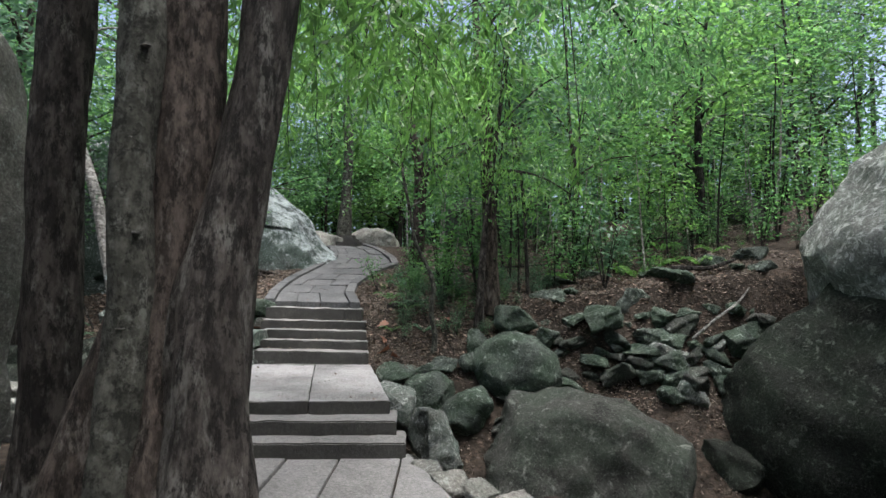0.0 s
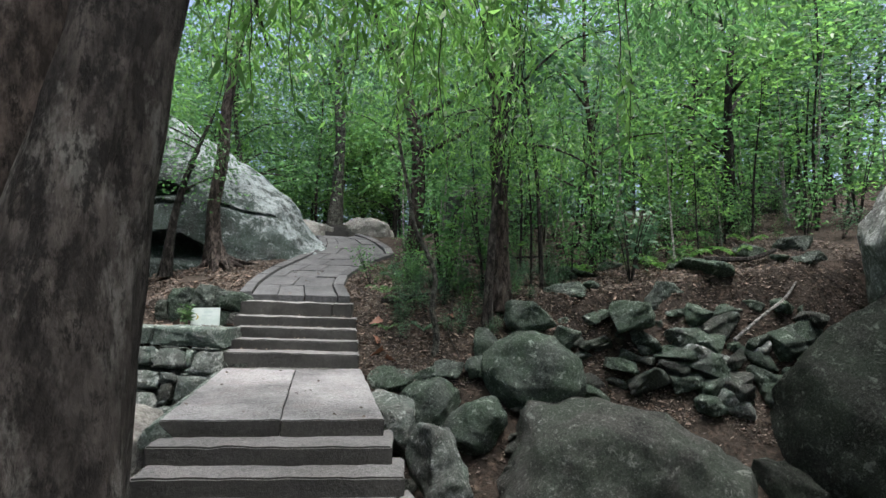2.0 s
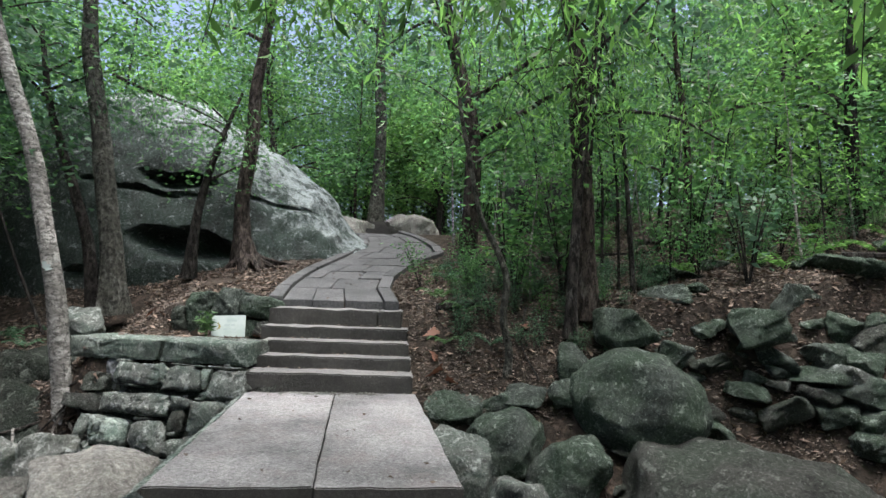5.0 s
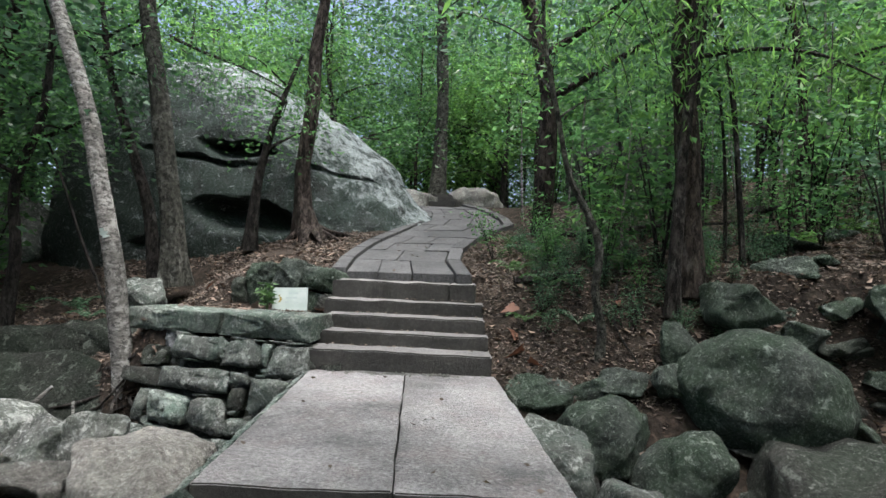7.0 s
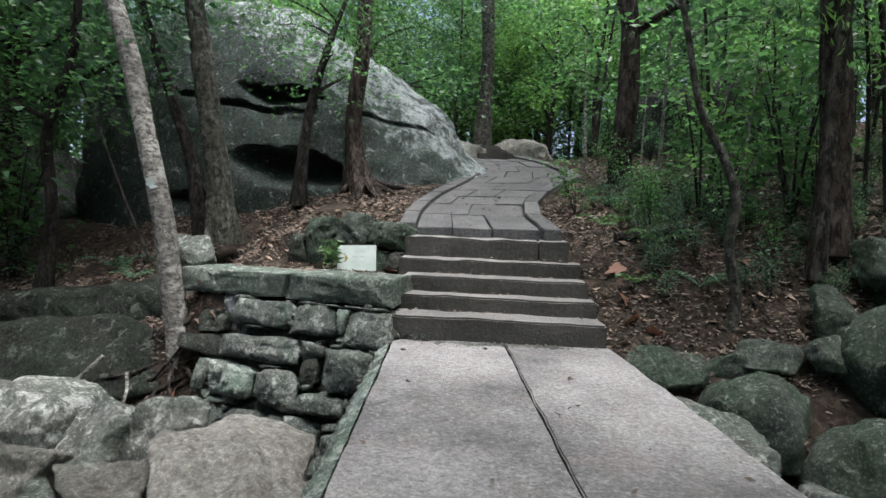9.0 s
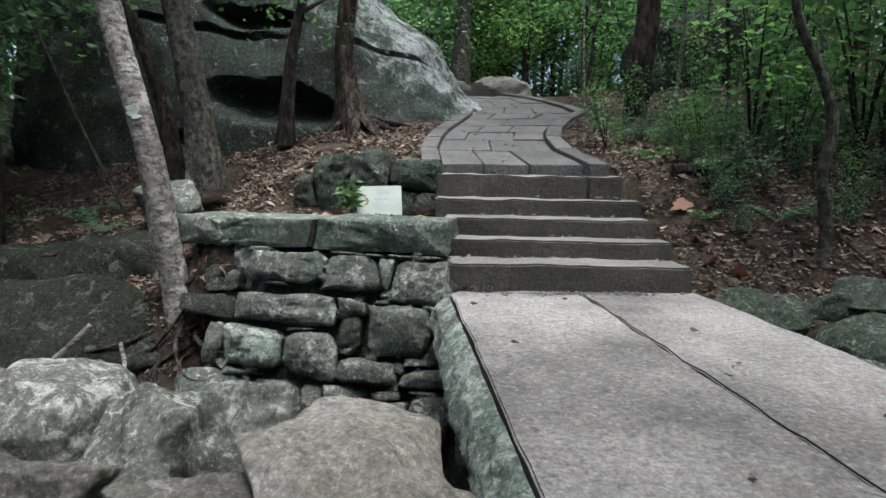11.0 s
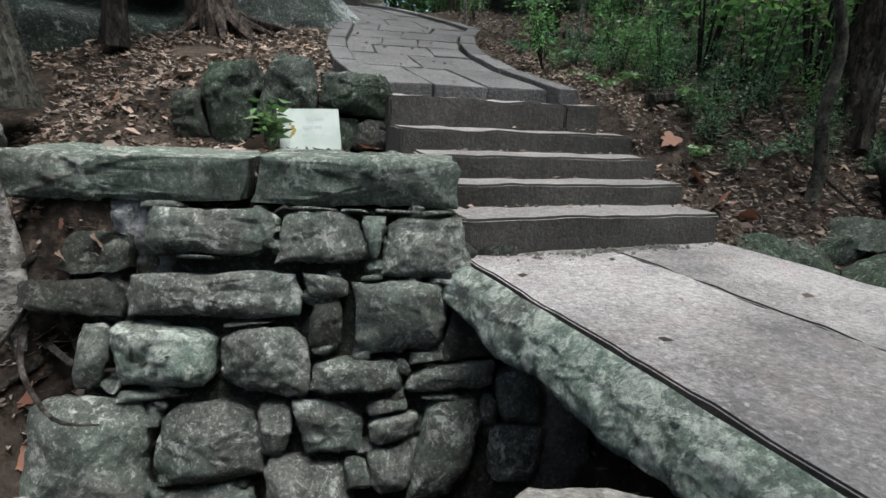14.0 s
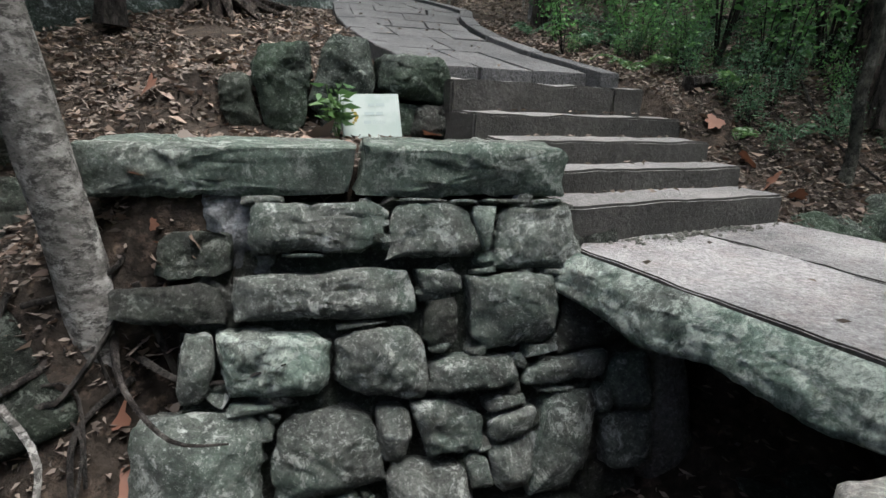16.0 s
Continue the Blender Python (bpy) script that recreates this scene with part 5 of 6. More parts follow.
for k in range(30):
    x, y = rnd.uniform(1.6, 7.0), rnd.uniform(10.2, 13.2)
    if x > 4.3 and y < 10.7:
        continue
    copy_thing(shrubs[k % 4], pose(x, y, ground(x, y), rnd.uniform(-12, 12), 0, rnd.uniform(0, 360)) @ Matrix.Scale(rnd.uniform(0.35, 0.9), 4))
for k in range(13):
    x, y = rnd.uniform(-0.85, 0.7), rnd.uniform(9.25, 10.4)
    copy_thing(shrubs[1], pose(x, y, ground(x, y) - 0.03, rnd.uniform(-20, 20), rnd.uniform(-20, 20), rnd.uniform(0, 360)) @ Matrix.Scale(rnd.uniform(0.2, 0.4), 4))
# far woods all round
rng = np.random.default_rng(4)


def far_woods():
    tips = []
    for k in range(2100):
        a = rng.uniform(-math.pi, math.pi)
        d = rng.uniform(24, 40)
        x, y = math.sin(a) * d - 1, 6 + math.cos(a) * d
        z = rng.uniform(-0.5, 4.5) if k % 2 else rng.uniform(3.5, 13.0)
        tips.append((x, y, z + ground(max(-14, min(14, x)), max(2.0, min(30, y)))))
    c, a = spray(tips, 26, 0.9, 44, 0.7, 0.2)
    ob = new("far_foliage", leaf_mesh("far_foliage", c, a, 0.42, 0.22, LEAF, 44))
    tagged(ob, "dense green wood in the distance", "foliage", kind="stuff")
    bm = bmesh.new()
    for k in range(220):
        a = rng.uniform(-math.pi, math.pi)
        d = rng.uniform(22, 38)
        x, y = math.sin(a) * d - 1, 6 + math.cos(a) * d
        r = rng.uniform(0.07, 0.2)
        bmesh.ops.create_cone(bm, segments=6, radius1=r, radius2=r * 0.5, depth=14, matrix=pose(x, y, 6, rng.uniform(-4, 4), rng.uniform(-4, 4)))
    tagged(part("far_trunks", bm, BARK_GREY), "thin grey trunks of the distant wood", "tree trunks", kind="stuff")


far_woods()


def undergrowth():
    tips = []
    for k in range(1300):
        a = rng.uniform(-1.25, 1.25)
        d = rng.uniform(16.5, 26)
        x, y = math.sin(a) * d - 1, 6 + math.cos(a) * d
        if -13 < x < -2.2 and y < 18.5 or -5.5 < x < 0.3 and y < 23:
            continue
        tips.append((x, y, ground(max(-14, min(14, x)), y) + abs(rng.normal(0, 0.9))))
    tips += [(rng.uniform(-6.0, 1.5), rng.uniform(22.5, 27.5), ground(-2.0, 24.0) + abs(rng.normal(0.4, 1.1))) for _ in range(170)]
    c, a = spray(tips, 24, 0.5, 45, 0.7, 0.2)
    ob = new("undergrowth", leaf_mesh("undergrowth", c, a, 0.17, 0.08, LEAF, 45))
    tagged(ob, "dark green undergrowth deep in the wood", "undergrowth", kind="stuff")


undergrowth()


# hanging sprays of narrow leaves close by, from boughs of the near trees
def bough(pts, rad, strands, seed, label, mat=LEAF_BRIGHT, drop=1.1, length=0.19):
    r4 = random.Random(seed)
    thing = tagged(new("leafy_bough"), label, "tree branch")
    thing.matrix_basis = pose(*pts[0])
    off = [Vector(p) - Vector(pts[0]) for p in pts]
    part("bough", tube(off, rad, 8, 0.05, seed), BARK_GREY, thing)
    cs, am = [], []
    for s in range(strands):
        t = r4.uniform(0.15, 1.0) * (len(off) - 1)
        i = min(int(t), len(off) - 2)
        p = off[i].lerp(off[i + 1], t - i) + Vector((r4.gauss(0, 0.55), r4.gauss(0, 0.55), r4.uniform(-0.1, 0.3)))
        out = Vector((r4.gauss(0, 0.4), r4.gauss(0, 0.4), 0))
        d = r4.uniform(0.4, 1.0) * drop
        if s % 5 == 0:
            part("twig", tube([p, p + out * 0.4 + Vector((0, 0, -d * 0.4)), p + out * 0.7 + Vector((0, 0, -d))], [0.006, 0.004, 0.002], 4, 0, s), BARK_GREY, thing)
        for j in range(20):
            f = j / 19
            q = p + out * 0.7 * f + Vector((0, 0, -d * f))
            cs.append(tuple(q + Vector((r4.gauss(0, 0.13), r4.gauss(0, 0.13), r4.gauss(0, 0.08)))))
            am.append((out.x * 0.3 + r4.gauss(0, 0.55), out.y * 0.3 + r4.gauss(0, 0.55), -0.75 + r4.gauss(0, 0.25)))
    o = new("foliage", leaf_mesh("foliage", cs, am, length, length * 0.17, mat, seed))
    o.parent = thing
    return thing


bough([(-1.0, 3.0, 3.4), (-0.6, 4.6, 4.3), (-0.4, 6.2, 4.5), (0.2, 7.6, 4.3)], [0.07, 0.05, 0.035, 0.015], 190, 91, "drooping bough with narrow bright green leaves", drop=1.05)
bough([(-0.7, 3.3, 5.4), (-1.4, 5.5, 5.2), (-2.2, 7.2, 4.9), (-2.4, 8.4, 4.6)], [0.07, 0.05, 0.035, 0.015], 170, 92, "drooping bough with narrow bright green leaves", drop=1.05)
bough([(-0.4, 3.2, 5.6), (0.9, 5.2, 5.4), (2.2, 7.0, 5.2), (3.2, 8.4, 5.0)], [0.07, 0.05, 0.035, 0.015], 130, 93, "drooping bough with narrow green leaves", LEAF, drop=1.0)

bough([(0.75, 9.7, 4.2), (0.6, 9.1, 4.1), (0.3, 8.6, 3.9), (-0.1, 8.3, 3.7)], [0.03, 0.022, 0.015, 0.006], 60, 94, "leafy lower bough of the stout tree", LEAF_BRIGHT, 0.9, 0.12)
bough([(0.8, 9.7, 3.7), (1.2, 9.2, 3.6), (1.6, 8.8, 3.4), (2.0, 8.6, 3.1)], [0.03, 0.022, 0.015, 0.006], 50, 95, "leafy lower bough of the stout tree", LEAF_BRIGHT, 0.8, 0.12)

bough([(-6.2, 11.1, 4.7), (-5.7, 11.3, 4.5), (-5.1, 11.6, 4.3), (-4.5, 11.9, 4.0)], [0.03, 0.022, 0.015, 0.006], 75, 96, "leafy bough hanging before the great boulder", LEAF, 0.8, 0.1)
bough([(-8.3, 10.7, 4.4), (-7.6, 10.9, 4.3), (-6.9, 11.2, 4.2), (-6.4, 11.4, 4.0)], [0.03, 0.022, 0.015, 0.006], 60, 97, "leafy bough hanging before the great boulder", LEAF_DARK, 0.7, 0.1)

# ---- leaf litter ----
def litter(name, count, box, size, mat, seed, label, keep=None):
    rng2 = np.random.default_rng(seed)
    cs, am = [], []
    while len(cs) < count:
        x, y = rng2.uniform(box[0], box[1]), rng2.uniform(box[2], box[3])
        if keep and not keep(x, y):
            continue
        cs.append((x, y, ground(x, y) + rng2.uniform(0.008, 0.035)))
        am.append((rng2.normal(), rng2.normal(), rng2.normal() * 0.25))
    ob = new(name, leaf_mesh(name, cs, am, size, size * 0.31, mat, seed, 0.3))
    tagged(ob, label, "leaf litter", kind="stuff")


def on_slope(x, y):
    if -3.35 < x < (path_right(y) + 0.23 if y > 10.2 else -1.3) and y < 17.5:
        return False
    return noise.noise((x * 1.1, y * 1.1, 0)) > -0.45


litter("leaf_litter", 34000, (-1.8, 6.5, 8.6, 13.5), 0.06, DRY, 71, "dry brown leaves scattered over the slope", on_slope)
litter("leaf_litter", 18000, (-8.5, -3.3, 8.6, 13), 0.062, DRY, 72, "dry brown leaves scattered round the boulder's foot", on_slope)
litter("leaf_litter", 16000, (-1, 10, 13, 18), 0.075, DRY, 74, "dry brown leaves scattered deep in the wood", on_slope)
litter("leaf_litter", 2000, (-1.6, 5, 8.7, 13), 0.12, BROWN, 75, "larger curled brown leaves on the slope", on_slope)
litter("leaf_litter", 1700, (-8, -3.35, 8.7, 12.5), 0.12, BROWN, 76, "larger curled brown leaves round the boulder's foot", on_slope)
litter("leaf_litter", 3000, (-6.5, 4.5, 6.8, 9), 0.07, DRY, 73, "dry brown leaves fallen in the gully", lambda x, y: x > -4.4 or y < 7.6)

# ---- small things ----
def fern(at, scale, seed, label, mat=FERN, fronds=9, rise=1.25):
    r5 = random.Random(seed)
    thing = tagged(new("fern"), label, "plant")
    thing.matrix_basis = pose(*at)
    for k in range(fronds):
        a = r5.uniform(0, 6.28)
        L = scale * r5.uniform(0.6, 1.1)
        pts = [Vector((math.cos(a) * L * f, math.sin(a) * L * f, L * (rise * f - 0.95 * f * f))) for f in (0, 0.35, 0.7, 1)]
        part("stalk", tube(pts, [0.004, 0.003, 0.002, 0.001], 4, 0, k), mat, thing)
        cs, am = [], []
        for j in range(2, 13):
            f = j / 12
            p = Vector((math.cos(a) * L * f, math.sin(a) * L * f, L * (rise * f - 0.95 * f * f)))
            for s in (-1, 1):
                d = Vector((-math.sin(a) * s + math.cos(a) * 0.5, math.cos(a) * s + math.sin(a) * 0.5, -0.15))
                ln = 0.22 * L * math.sin(math.pi * min(1, f * 0.85 + 0.12))
                cs.append(tuple(p + d * ln * 0.5))
                am.append(tuple(d))
        o = new("frond", leaf_mesh("frond", cs, am, 0.2 * L, 0.075 * L, mat, seed + k))
        o.parent = thing
    return thing


def broad_plant(at, height, seed):
    """A few upright stems with drooping lance-shaped leaves."""
    r5 = random.Random(seed)
    thing = tagged(new("plant"), "green broad-leaved plant growing beside the notice board", "plant")
    thing.matrix_basis = pose(*at)
    for k in range(5):
        e = Vector((r5.uniform(-0.1, 0.1), r5.uniform(-0.05, 0.05), height * r5.uniform(0.6, 1.0)))
        stem = part("stem", tube([(0, 0, -0.02), e * 0.5 + Vector((e.x * 0.2, 0, 0.02)), e], [0.004, 0.003, 0.002], 5, 0, k), FERN, thing)
        cs, am = [], []
        for j in range(9):
            f = 0.35 + 0.65 * j / 8
            a = j * 2.4 + k
            d = Vector((math.cos(a), math.sin(a), r5.uniform(-0.45, 0.25))).normalized()
            cs.append(tuple(e * f + d * 0.055))
            am.append(tuple(d))
        o = new("leaves", leaf_mesh("leaves", cs, am, 0.12, 0.034, FERN, seed + k))
        o.parent = stem


broad_plant((-3.84, 9.72, 0.85), 0.36, 5)
for k, (x, y, s) in enumerate(((-1.0, 10.6, 0.35), (-0.9, 11.5, 0.4), (-0.6, 9.9, 0.35), (-1.1, 12.4, 0.4), (0.2, 10.2, 0.4), (-0.3, 9.45, 0.3), (-0.85, 9.5, 0.25), (-7.2, 10.6, 0.45), (-8.0, 10.2, 0.5), (-6.6, 10.2, 0.35))):
    fern((x, y, ground(x, y)), s, 20 + k, "low green fern among dry leaves", LEAF_DARK if k % 2 else FERN, 7)


def big_leaf(at, size, turn, mat, label):
    bm = bmesh.new()
    n = 9
    rim = []
    for k in range(n * 2):
        a = math.pi * k / n
        r = size * (0.42 + 0.1 * math.cos(3 * a) + 0.08 * math.cos(5 * a)) * (1.25 if k % 3 == 0 else 1)
        rim.append(bm.verts.new((r * math.cos(a) * 1.25, r * math.sin(a), 0.22 * r * math.cos(2 * a) + 0.1 * size * math.sin(a) ** 2)))
    mid = bm.verts.new((0, 0, 0))
    for a, b in zip(rim, rim[1:] + rim[:1]):
        bm.faces.new((mid, a, b))
    ob = part("fallen_leaf", bm, mat)
    ob.matrix_basis = pose(*at, *turn)
    tagged(ob, label, "leaf", group="fallen leaves")


r6 = random.Random(3)
for k, (x, y) in enumerate(((-3.22, 9.78), (-3.95, 9.65), (-4.75, 9.1), (-4.85, 9.0), (-4.9, 8.85), (-4.7, 8.8), (-5.0, 8.75), (-4.65, 9.25), (-5.5, 8.9), (-4.9, 10.3), (-4.5, 10.6), (-5.2, 9.8), (-4.95, 8.6), (-0.95, 9.3), (-0.9, 9.1), (-1.0, 9.6), (-0.75, 8.98), (0.1, 9.6))):
    big_leaf((x, y, ground(x, y) + 0.05), r6.uniform(0.1, 0.17), (r6.uniform(-50, 50), r6.uniform(-40, 40), r6.uniform(0, 360)), RUST if k % 3 != 1 or k >= 13 else DRY, "large curled rust-brown fallen leaf")

for k in range(60):
    x, y = r6.uniform(-5.0, -4.3), r6.uniform(8.72, 9.15)
    if k < 44:
        big_leaf((x, y, ground(x, y) + 0.03), r6.uniform(0.05, 0.09), (r6.uniform(-60, 20), r6.uniform(-40, 40), r6.uniform(0, 360)), BROWN if k % 3 else DRY, "small curled brown leaf in the hollow under the cap stone")
    elif k < 54:
        big_leaf((-4.85 + 0.25 * r6.random(), 8.82 + 0.1 * r6.random(), 0.28 + 0.3 * r6.random()), r6.uniform(0.05, 0.08), (r6.uniform(40, 90), r6.uniform(-40, 40), r6.uniform(0, 360)), RUST if k % 2 else BROWN, "large rust-red leaf caught at the wall's end")
# roots and fallen sticks
def stick(pts, r, label, mat=BARK_GREY, name="fallen_branch", seed=0):
    ob = part(name, tube([Vector(p) - Vector(pts[0]) for p in pts], [r, r * 0.8, r * 0.65, r * 0.4][:len(pts)], 7, 0.12, seed), mat)
    ob.matrix_basis = pose(*pts[0])
    tagged(ob, label, "branch" if name != "root" else "root")


def laid(*xy, lift=0.03):
    return [(x, y, ground(x, y) + lift) for x, y in xy]


white_tree = [o for o in scene.objects if o.get("label", "").startswith("slender leaning tree")][0]
for k, pts in enumerate((((0.05, -0.05, 0.2), (0.1, -0.3, 0.05), (0.28, -0.5, -0.12), (0.5, -0.62, -0.1)), ((0.06, -0.03, 0.12), (0.3, -0.25, 0.02), (0.5, -0.3, 0.0), (0.75, -0.4, 0.1)),
                         ((-0.08, 0, 0.12), (-0.4, -0.2, 0.0), (-0.8, -0.35, -0.1), (-1.1, -0.6, -0.3)))):
    part("root", tube(pts, [0.02, 0.013, 0.009, 0.004], 7, 0.2, k), BARK_GREY if k % 2 else BARK, white_tree)
bm = bmesh.new()
for k, (dx, dz, w, h) in enumerate(((0.0, 0.0, 0.1, 0.05), (-0.015, 0.04, 0.07, 0.04), (0.02, -0.035, 0.08, 0.03))):
    ring = [bm.verts.new((dx + w / 2 * math.cos(t) * (1 + 0.2 * math.sin(3 * t + k)), -math.sqrt(max(0.0, 0.112 ** 2 - (dx + w / 2 * math.cos(t)) ** 2)) - 0.001 * k, dz + h / 2 * math.sin(t))) for t in [0.4488 * i for i in range(14)]]
    bm.faces.new(ring)
mark = part("paint_mark", bm, BOARD, white_tree, "faded whitish paint mark")
mark.matrix_basis = pose(-0.24, 0.0, 1.78, 0, -12, 0)
stick([(-5.5, 8.5, 0.12), (-5.7, 8.35, -0.1), (-5.95, 8.3, -0.22), (-6.1, 8.15, -0.45)], 0.022, "bare pale root hanging over the bank", BARK_PALE, "root", 1)
stick([(-5.35, 8.6, -0.05), (-5.2, 8.4, -0.2), (-5.25, 8.2, -0.42), (-5.5, 8.0, -0.6)], 0.016, "bare pale root hanging over the bank", BARK_PALE, "root", 2)
stick(laid((-0.98, 9.95), (-0.6, 10.02), (-0.25, 10.0), lift=0.08), 0.06, "rotting log lying beside the steps", BARK, "fallen_log", 3)
stick(laid((0.5, 11.3), (1.0, 11.2), (1.6, 11.4), (2.3, 11.3), lift=0.25), 0.03, "bare fallen branch on the slope", BARK_GREY, seed=4)
stick(laid((-0.6, 12.4), (-0.2, 12.0), (0.3, 11.9), (0.8, 11.5), lift=0.15), 0.05, "dark fallen branch on the slope", BARK, seed=5)
stick([(4.1, 9.2, 0.9), (4.5, 9.3, 1.2), (5.0, 9.5, 1.5), (5.3, 9.7, 1.75)], 0.03, "bare pale branch caught in the rubble", BARK_PALE, seed=6)
stick(laid((4.2, 10.3), (4.8, 10.1), (5.3, 10.2), lift=0.15), 0.05, "dark fallen log on the slope", BARK, seed=7)
stick(laid((2.2, 12.3), (3.0, 12.2), (4.2, 12.6), (5.2, 12.5), lift=0.2), 0.06, "dark fallen log on the slope", BARK, seed=8)
for k in range(16):
    x, y, a = r6.uniform(-0.9, 5), r6.uniform(9.6, 13), r6.uniform(0, 6.28)
    L = r6.uniform(0.2, 0.5)
    stick(laid((x, y), (x + math.cos(a) * L, y + math.sin(a) * L), (x + math.cos(a + 0.3) * 2 * L, y + math.sin(a + 0.3) * 2 * L), lift=0.05), r6.uniform(0.008, 0.02), "thin dry stick among fallen leaves", BARK_GREY, "stick", 30 + k)
# the mortared hollow under the long cap stone
rock("mortar_patch", (-4.45, 9.02, 0.48), (0.5, 0.3, 0.5), 81, PLASTER, "lump of grey mortar under the cap stone", sub=4, rough=0.25, boxy=0.1)
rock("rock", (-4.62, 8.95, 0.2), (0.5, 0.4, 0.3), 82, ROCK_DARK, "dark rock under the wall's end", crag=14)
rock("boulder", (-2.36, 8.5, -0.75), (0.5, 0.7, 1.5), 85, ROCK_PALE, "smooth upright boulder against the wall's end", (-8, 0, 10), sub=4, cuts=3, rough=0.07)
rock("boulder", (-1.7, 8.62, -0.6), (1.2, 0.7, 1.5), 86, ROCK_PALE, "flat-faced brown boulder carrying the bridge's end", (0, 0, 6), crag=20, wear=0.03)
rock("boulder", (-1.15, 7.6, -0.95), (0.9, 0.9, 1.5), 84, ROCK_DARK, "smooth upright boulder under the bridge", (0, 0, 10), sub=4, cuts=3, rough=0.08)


# saplings with thin bare stems crowding the slope
def sapling(seed):
    r7 = random.Random(seed)
    h = r7.uniform(2.2, 4.2)
    s = tagged(new("sapling"), "thin upright sapling with sparse leaves", "sapling", group="saplings on the slope")
    b = Vector((r7.uniform(-0.4, 0.4), r7.uniform(-0.4, 0.4), h))
    part("stem", tube([(0, 0, -0.1), b * 0.4 + Vector((r7.uniform(-0.1, 0.1), 0, 0)), b * 0.75, b], [0.03, 0.024, 0.015, 0.005], 6, 0.05, seed), BARK_PALE if seed % 2 else BARK_GREY, s)
    tips = []
    for j in range(7):
        f = r7.uniform(0.35, 1)
        p = b * f
        e = p + Vector((r7.gauss(0, 0.4), r7.gauss(0, 0.4), r7.uniform(0.0, 0.3)))
        part("twig", tube([p, (p + e) / 2 + Vector((0, 0, 0.05)), e], [0.007, 0.005, 0.002], 4, 0, j), BARK_GREY, s)
        tips += [tuple(e), tuple((p + e) / 2)]
    c, a = spray(tips, 11, 0.26, seed, 0.3, 0.2)
    o = new("foliage", leaf_mesh("foliage", c, a, 0.15, 0.06, (LEAF, LEAF_BRIGHT, LEAF_DARK)[seed % 3], seed))
    o.parent = s
    return s


stock = [sapling(k) for k in range(6)]
n = 0
while n < 62:
    x, y = r6.uniform(-1.0, 10), r6.uniform(9.7, 17)
    if 4.5 < x and y < 10.6 or x < -0.6 and y < 10.6 or 1.5 < x and y < 10.1:
        continue
    m = pose(x, y, ground(x, y), 0, 0, r6.uniform(0, 360)) @ Matrix.Scale(r6.uniform(0.7, 1.2), 4)
    if n < 6:
        stock[n].matrix_basis = m
    else:
        copy_thing(stock[n % 6], m)
    n += 1


# loose hanging sprays of broad leaves close to the walker
def hanging_spray(at, seed, count=9, size=0.13, mat=LEAF_BRIGHT):
    r8 = random.Random(seed)
    s = tagged(new("hanging_twig"), "thin twig hung with long yellow-green leaves", "twig", group="hanging twigs")
    s.matrix_basis = pose(*at)
    end = Vector((r8.uniform(-0.1, 0.1), r8.uniform(-0.1, 0.1), -0.45))
    top = Vector((r8.uniform(-0.2, 0.2), 0.1, 1.6))
    part("twig", tube([top, Vector((0, 0, 0.3)), Vector((0, 0, 0)), end], [0.008, 0.005, 0.004, 0.002], 5, 0, seed), BARK_GREY, s)
    cs, am = [], []
    for k in range(count):
        p = Vector((0, 0, 0.3)).lerp(end, k / count)
        d = Vector((r8.gauss(0, 0.5), r8.gauss(0, 0.5), -0.8))
        cs.append(tuple(p + d.normalized() * size * 0.5))
        am.append(tuple(d))
    o = new("foliage", leaf_mesh("foliage", cs, am, size, size * 0.26, mat, seed))
    o.parent = s


for k, at in enumerate(((-1.72, 5.35, 3.15), (-1.5, 5.2, 3.2), (-1.28, 5.4, 3.3), (-0.35, 5.6, 3.3), (-0.15, 5.5, 3.15), (1.2, 5.4, 3.25), (1.35, 5.6, 3.1), (-0.9, 6.2, 3.6), (0.6, 6.2, 3.6))):
    hanging_spray(at, 700 + k, 10 + k % 4, 0.15)
for k in range(26):
    x, y, a = r6.uniform(-6.6, -4.8), r6.uniform(8.0, 9.0), r6.uniform(0, 6.28)
    L = r6.uniform(0.16, 0.42)
    stick(laid((x, y), (x + math.cos(a) * L, y + math.sin(a) * L), (x + math.cos(a + 0.6) * 2 * L, y + math.sin(a + 0.6) * 2 * L), lift=0.06), r6.uniform(0.008, 0.024), "thin bare root on the dark bank", BARK_GREY, "root", 60 + k)

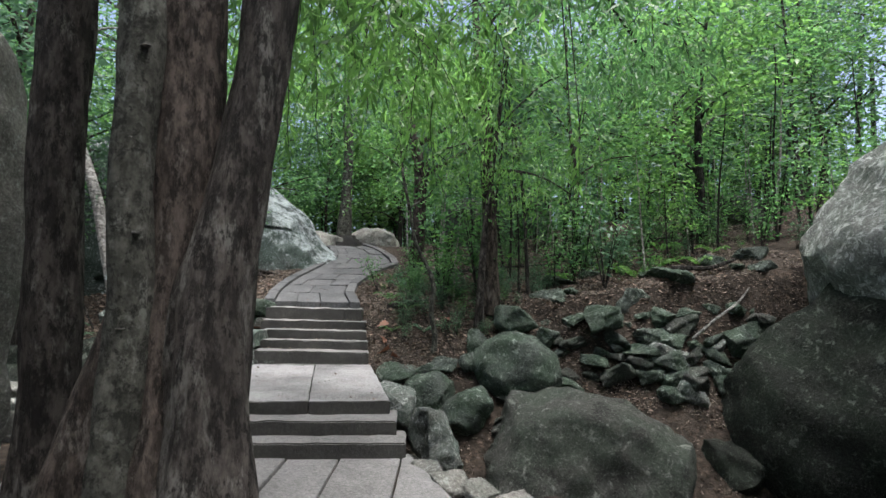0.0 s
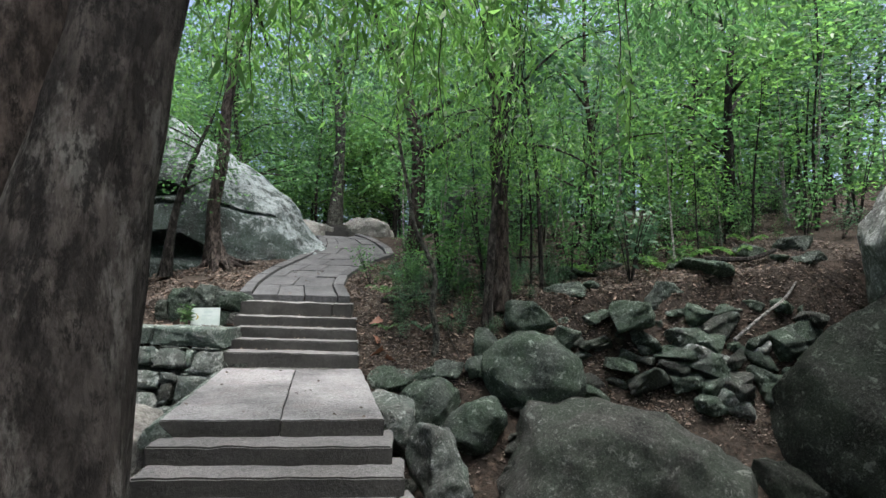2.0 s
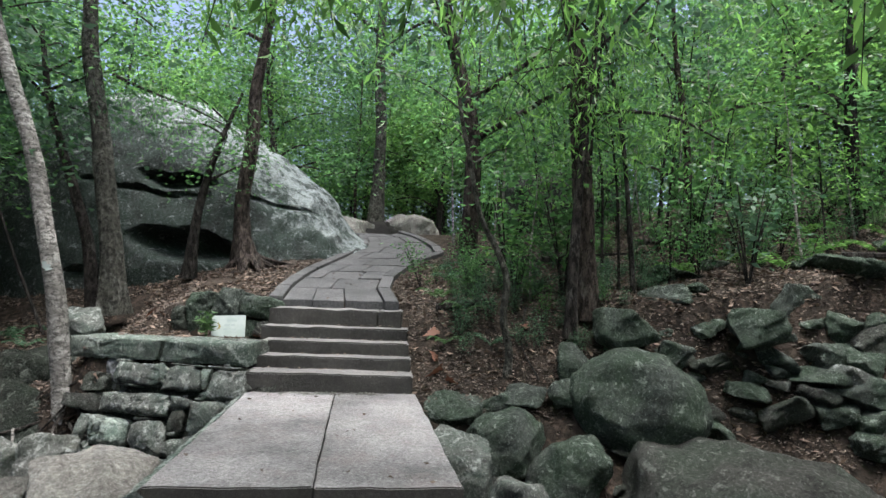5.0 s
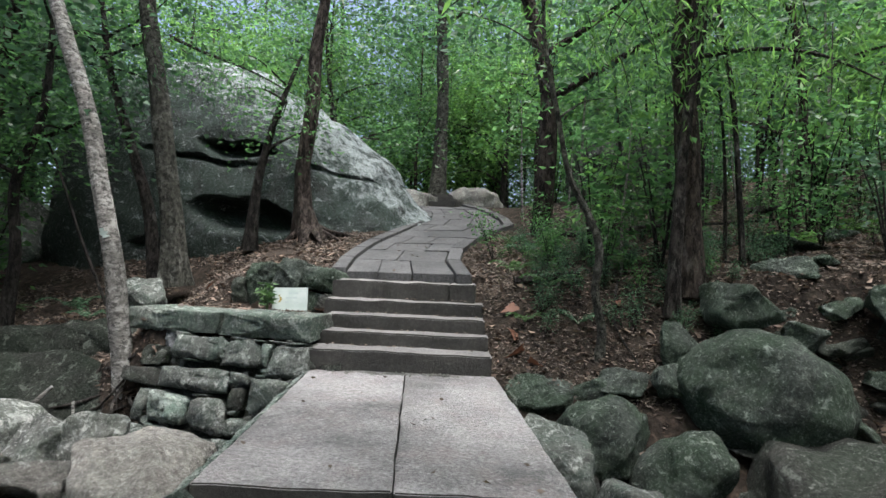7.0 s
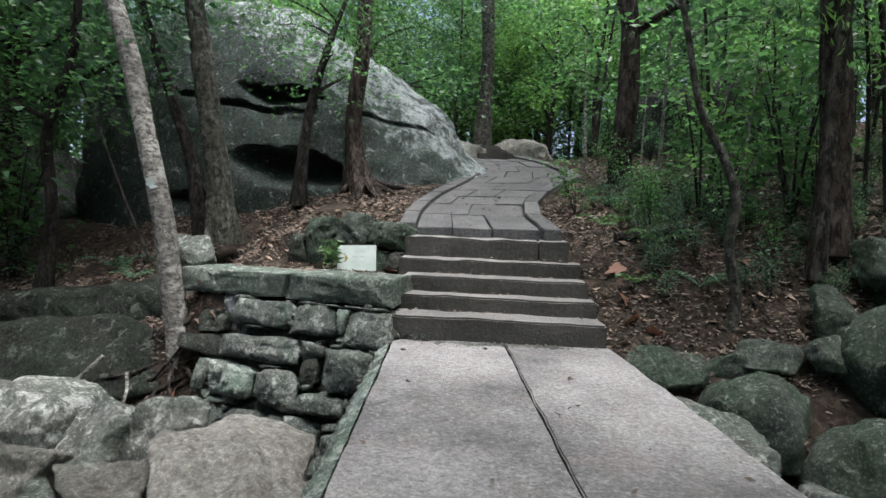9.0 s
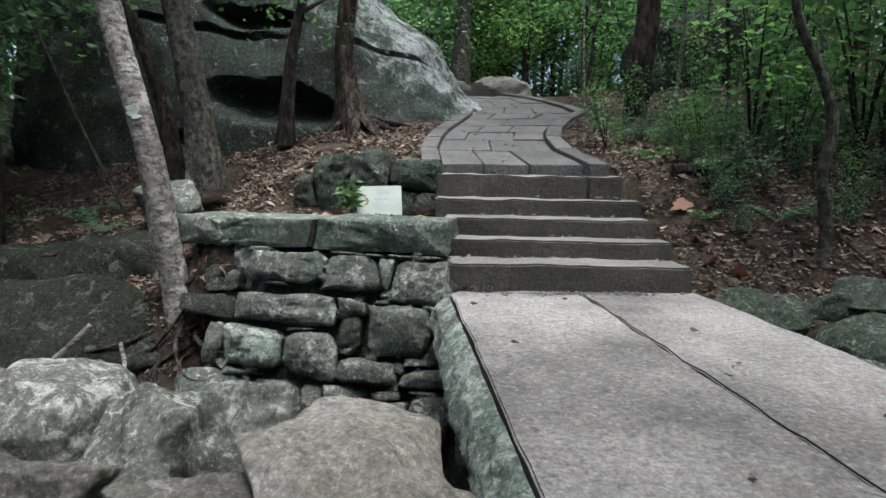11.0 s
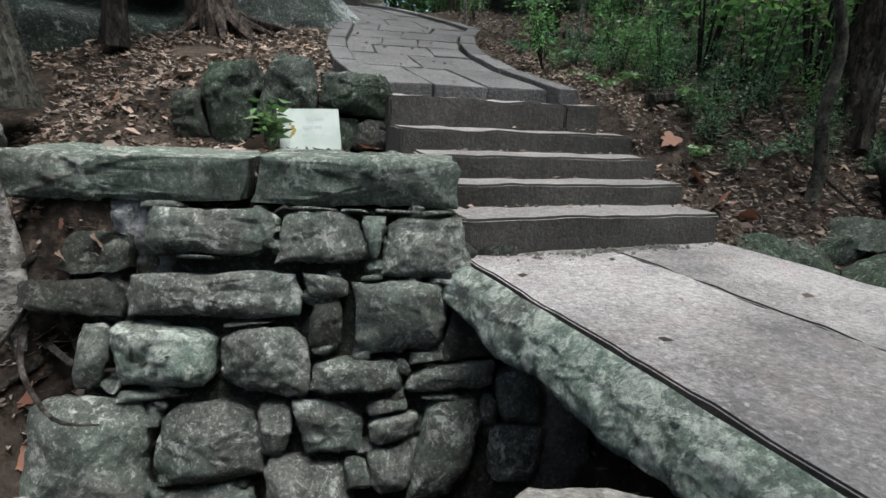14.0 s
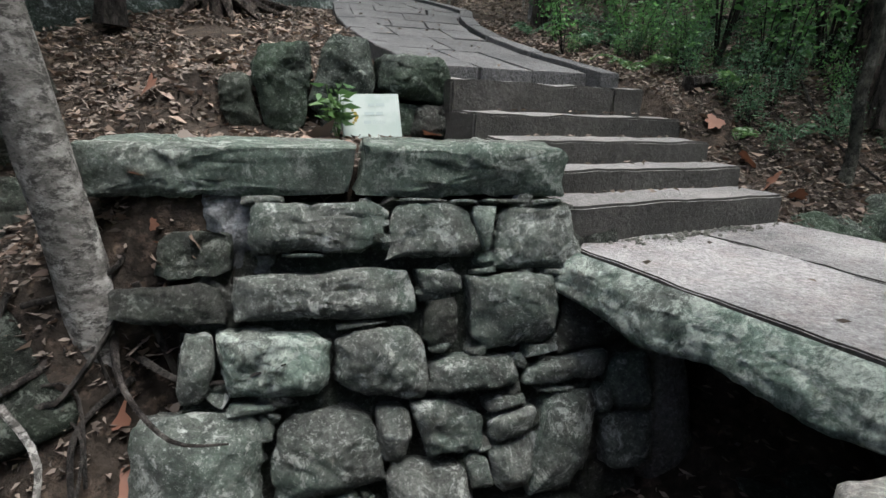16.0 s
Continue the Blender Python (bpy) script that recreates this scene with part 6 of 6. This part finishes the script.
for k, (x, y) in enumerate(((3.6, 10.5), (4.2, 10.9), (4.9, 10.6), (5.4, 11.2), (3.1, 11.2), (4.6, 11.8), (2.4, 10.6))):
    fern((x, y, ground(x, y)), 0.5, 120 + k, "bright yellow-green fern on the slope", LEAF_BRIGHT, 8)
stick([(-6.26, 10.1, 0.77), (-6.67, 10.1, 1.63), (-7.09, 10.1, 2.64), (-7.67, 10.1, 3.72)], 0.022, "thin pale liana slanting up before the boulder", BARK_GREY, "liana", 91)


# crumbs of gravel where the steps meet the bridge, and leaves blown on to the stone
def crumbs():
    bm = bmesh.new()
    r9 = random.Random(12)
    for k in range(150):
        f = r9.uniform(0.2, 0.8) if k < 110 else r9.random()
        x, y = -2.85 + 1.72 * f, 8.60 + 0.19 * f - abs(r9.gauss(0, 0.05))
        s = r9.uniform(0.006, 0.018)
        bmesh.ops.create_icosphere(bm, subdivisions=1, radius=s, matrix=pose(x, y, 0.432, r9.uniform(0, 90), r9.uniform(0, 90), 0))
    tagged(part("gravel", bm, ROCK_PALE, smooth=False), "pale grit gathered at the foot of the steps", "gravel", kind="stuff")
    cs, am = [], []
    for k in range(150):
        u = r9.random()
        if k < 16:
            x, y, z = r9.uniform(-2.8, -0.7), r9.uniform(6.2, 8.5), 0.437
            if not -2.8 + 0.17 * (8.5 - y) < x < -1.15 + 0.2 * (8.5 - y):
                continue
        elif k < 95:
            i = r9.randrange(4)
            x, y, z = r9.uniform(-2.8, -1.3), (8.86, 9.1, 9.36, 9.72)[i] + 0.1 * u, (0.64, 0.772, 0.912, 1.047)[i]
        else:
            y = r9.uniform(10.3, 15)
            x = path_left(y) + (path_right(y) - path_left(y)) * u
            z = path_z(x, y) + 0.01
        cs.append((x, y, z + 0.004))
        am.append((r9.gauss(0, 1), r9.gauss(0, 1), 0.05))
    ob = new("blown_leaves", leaf_mesh("blown_leaves", cs, am, 0.05, 0.02, DRY, 7))
    tagged(ob, "a few dry leaves blown on to the stone", "leaf litter", kind="stuff")


crumbs()
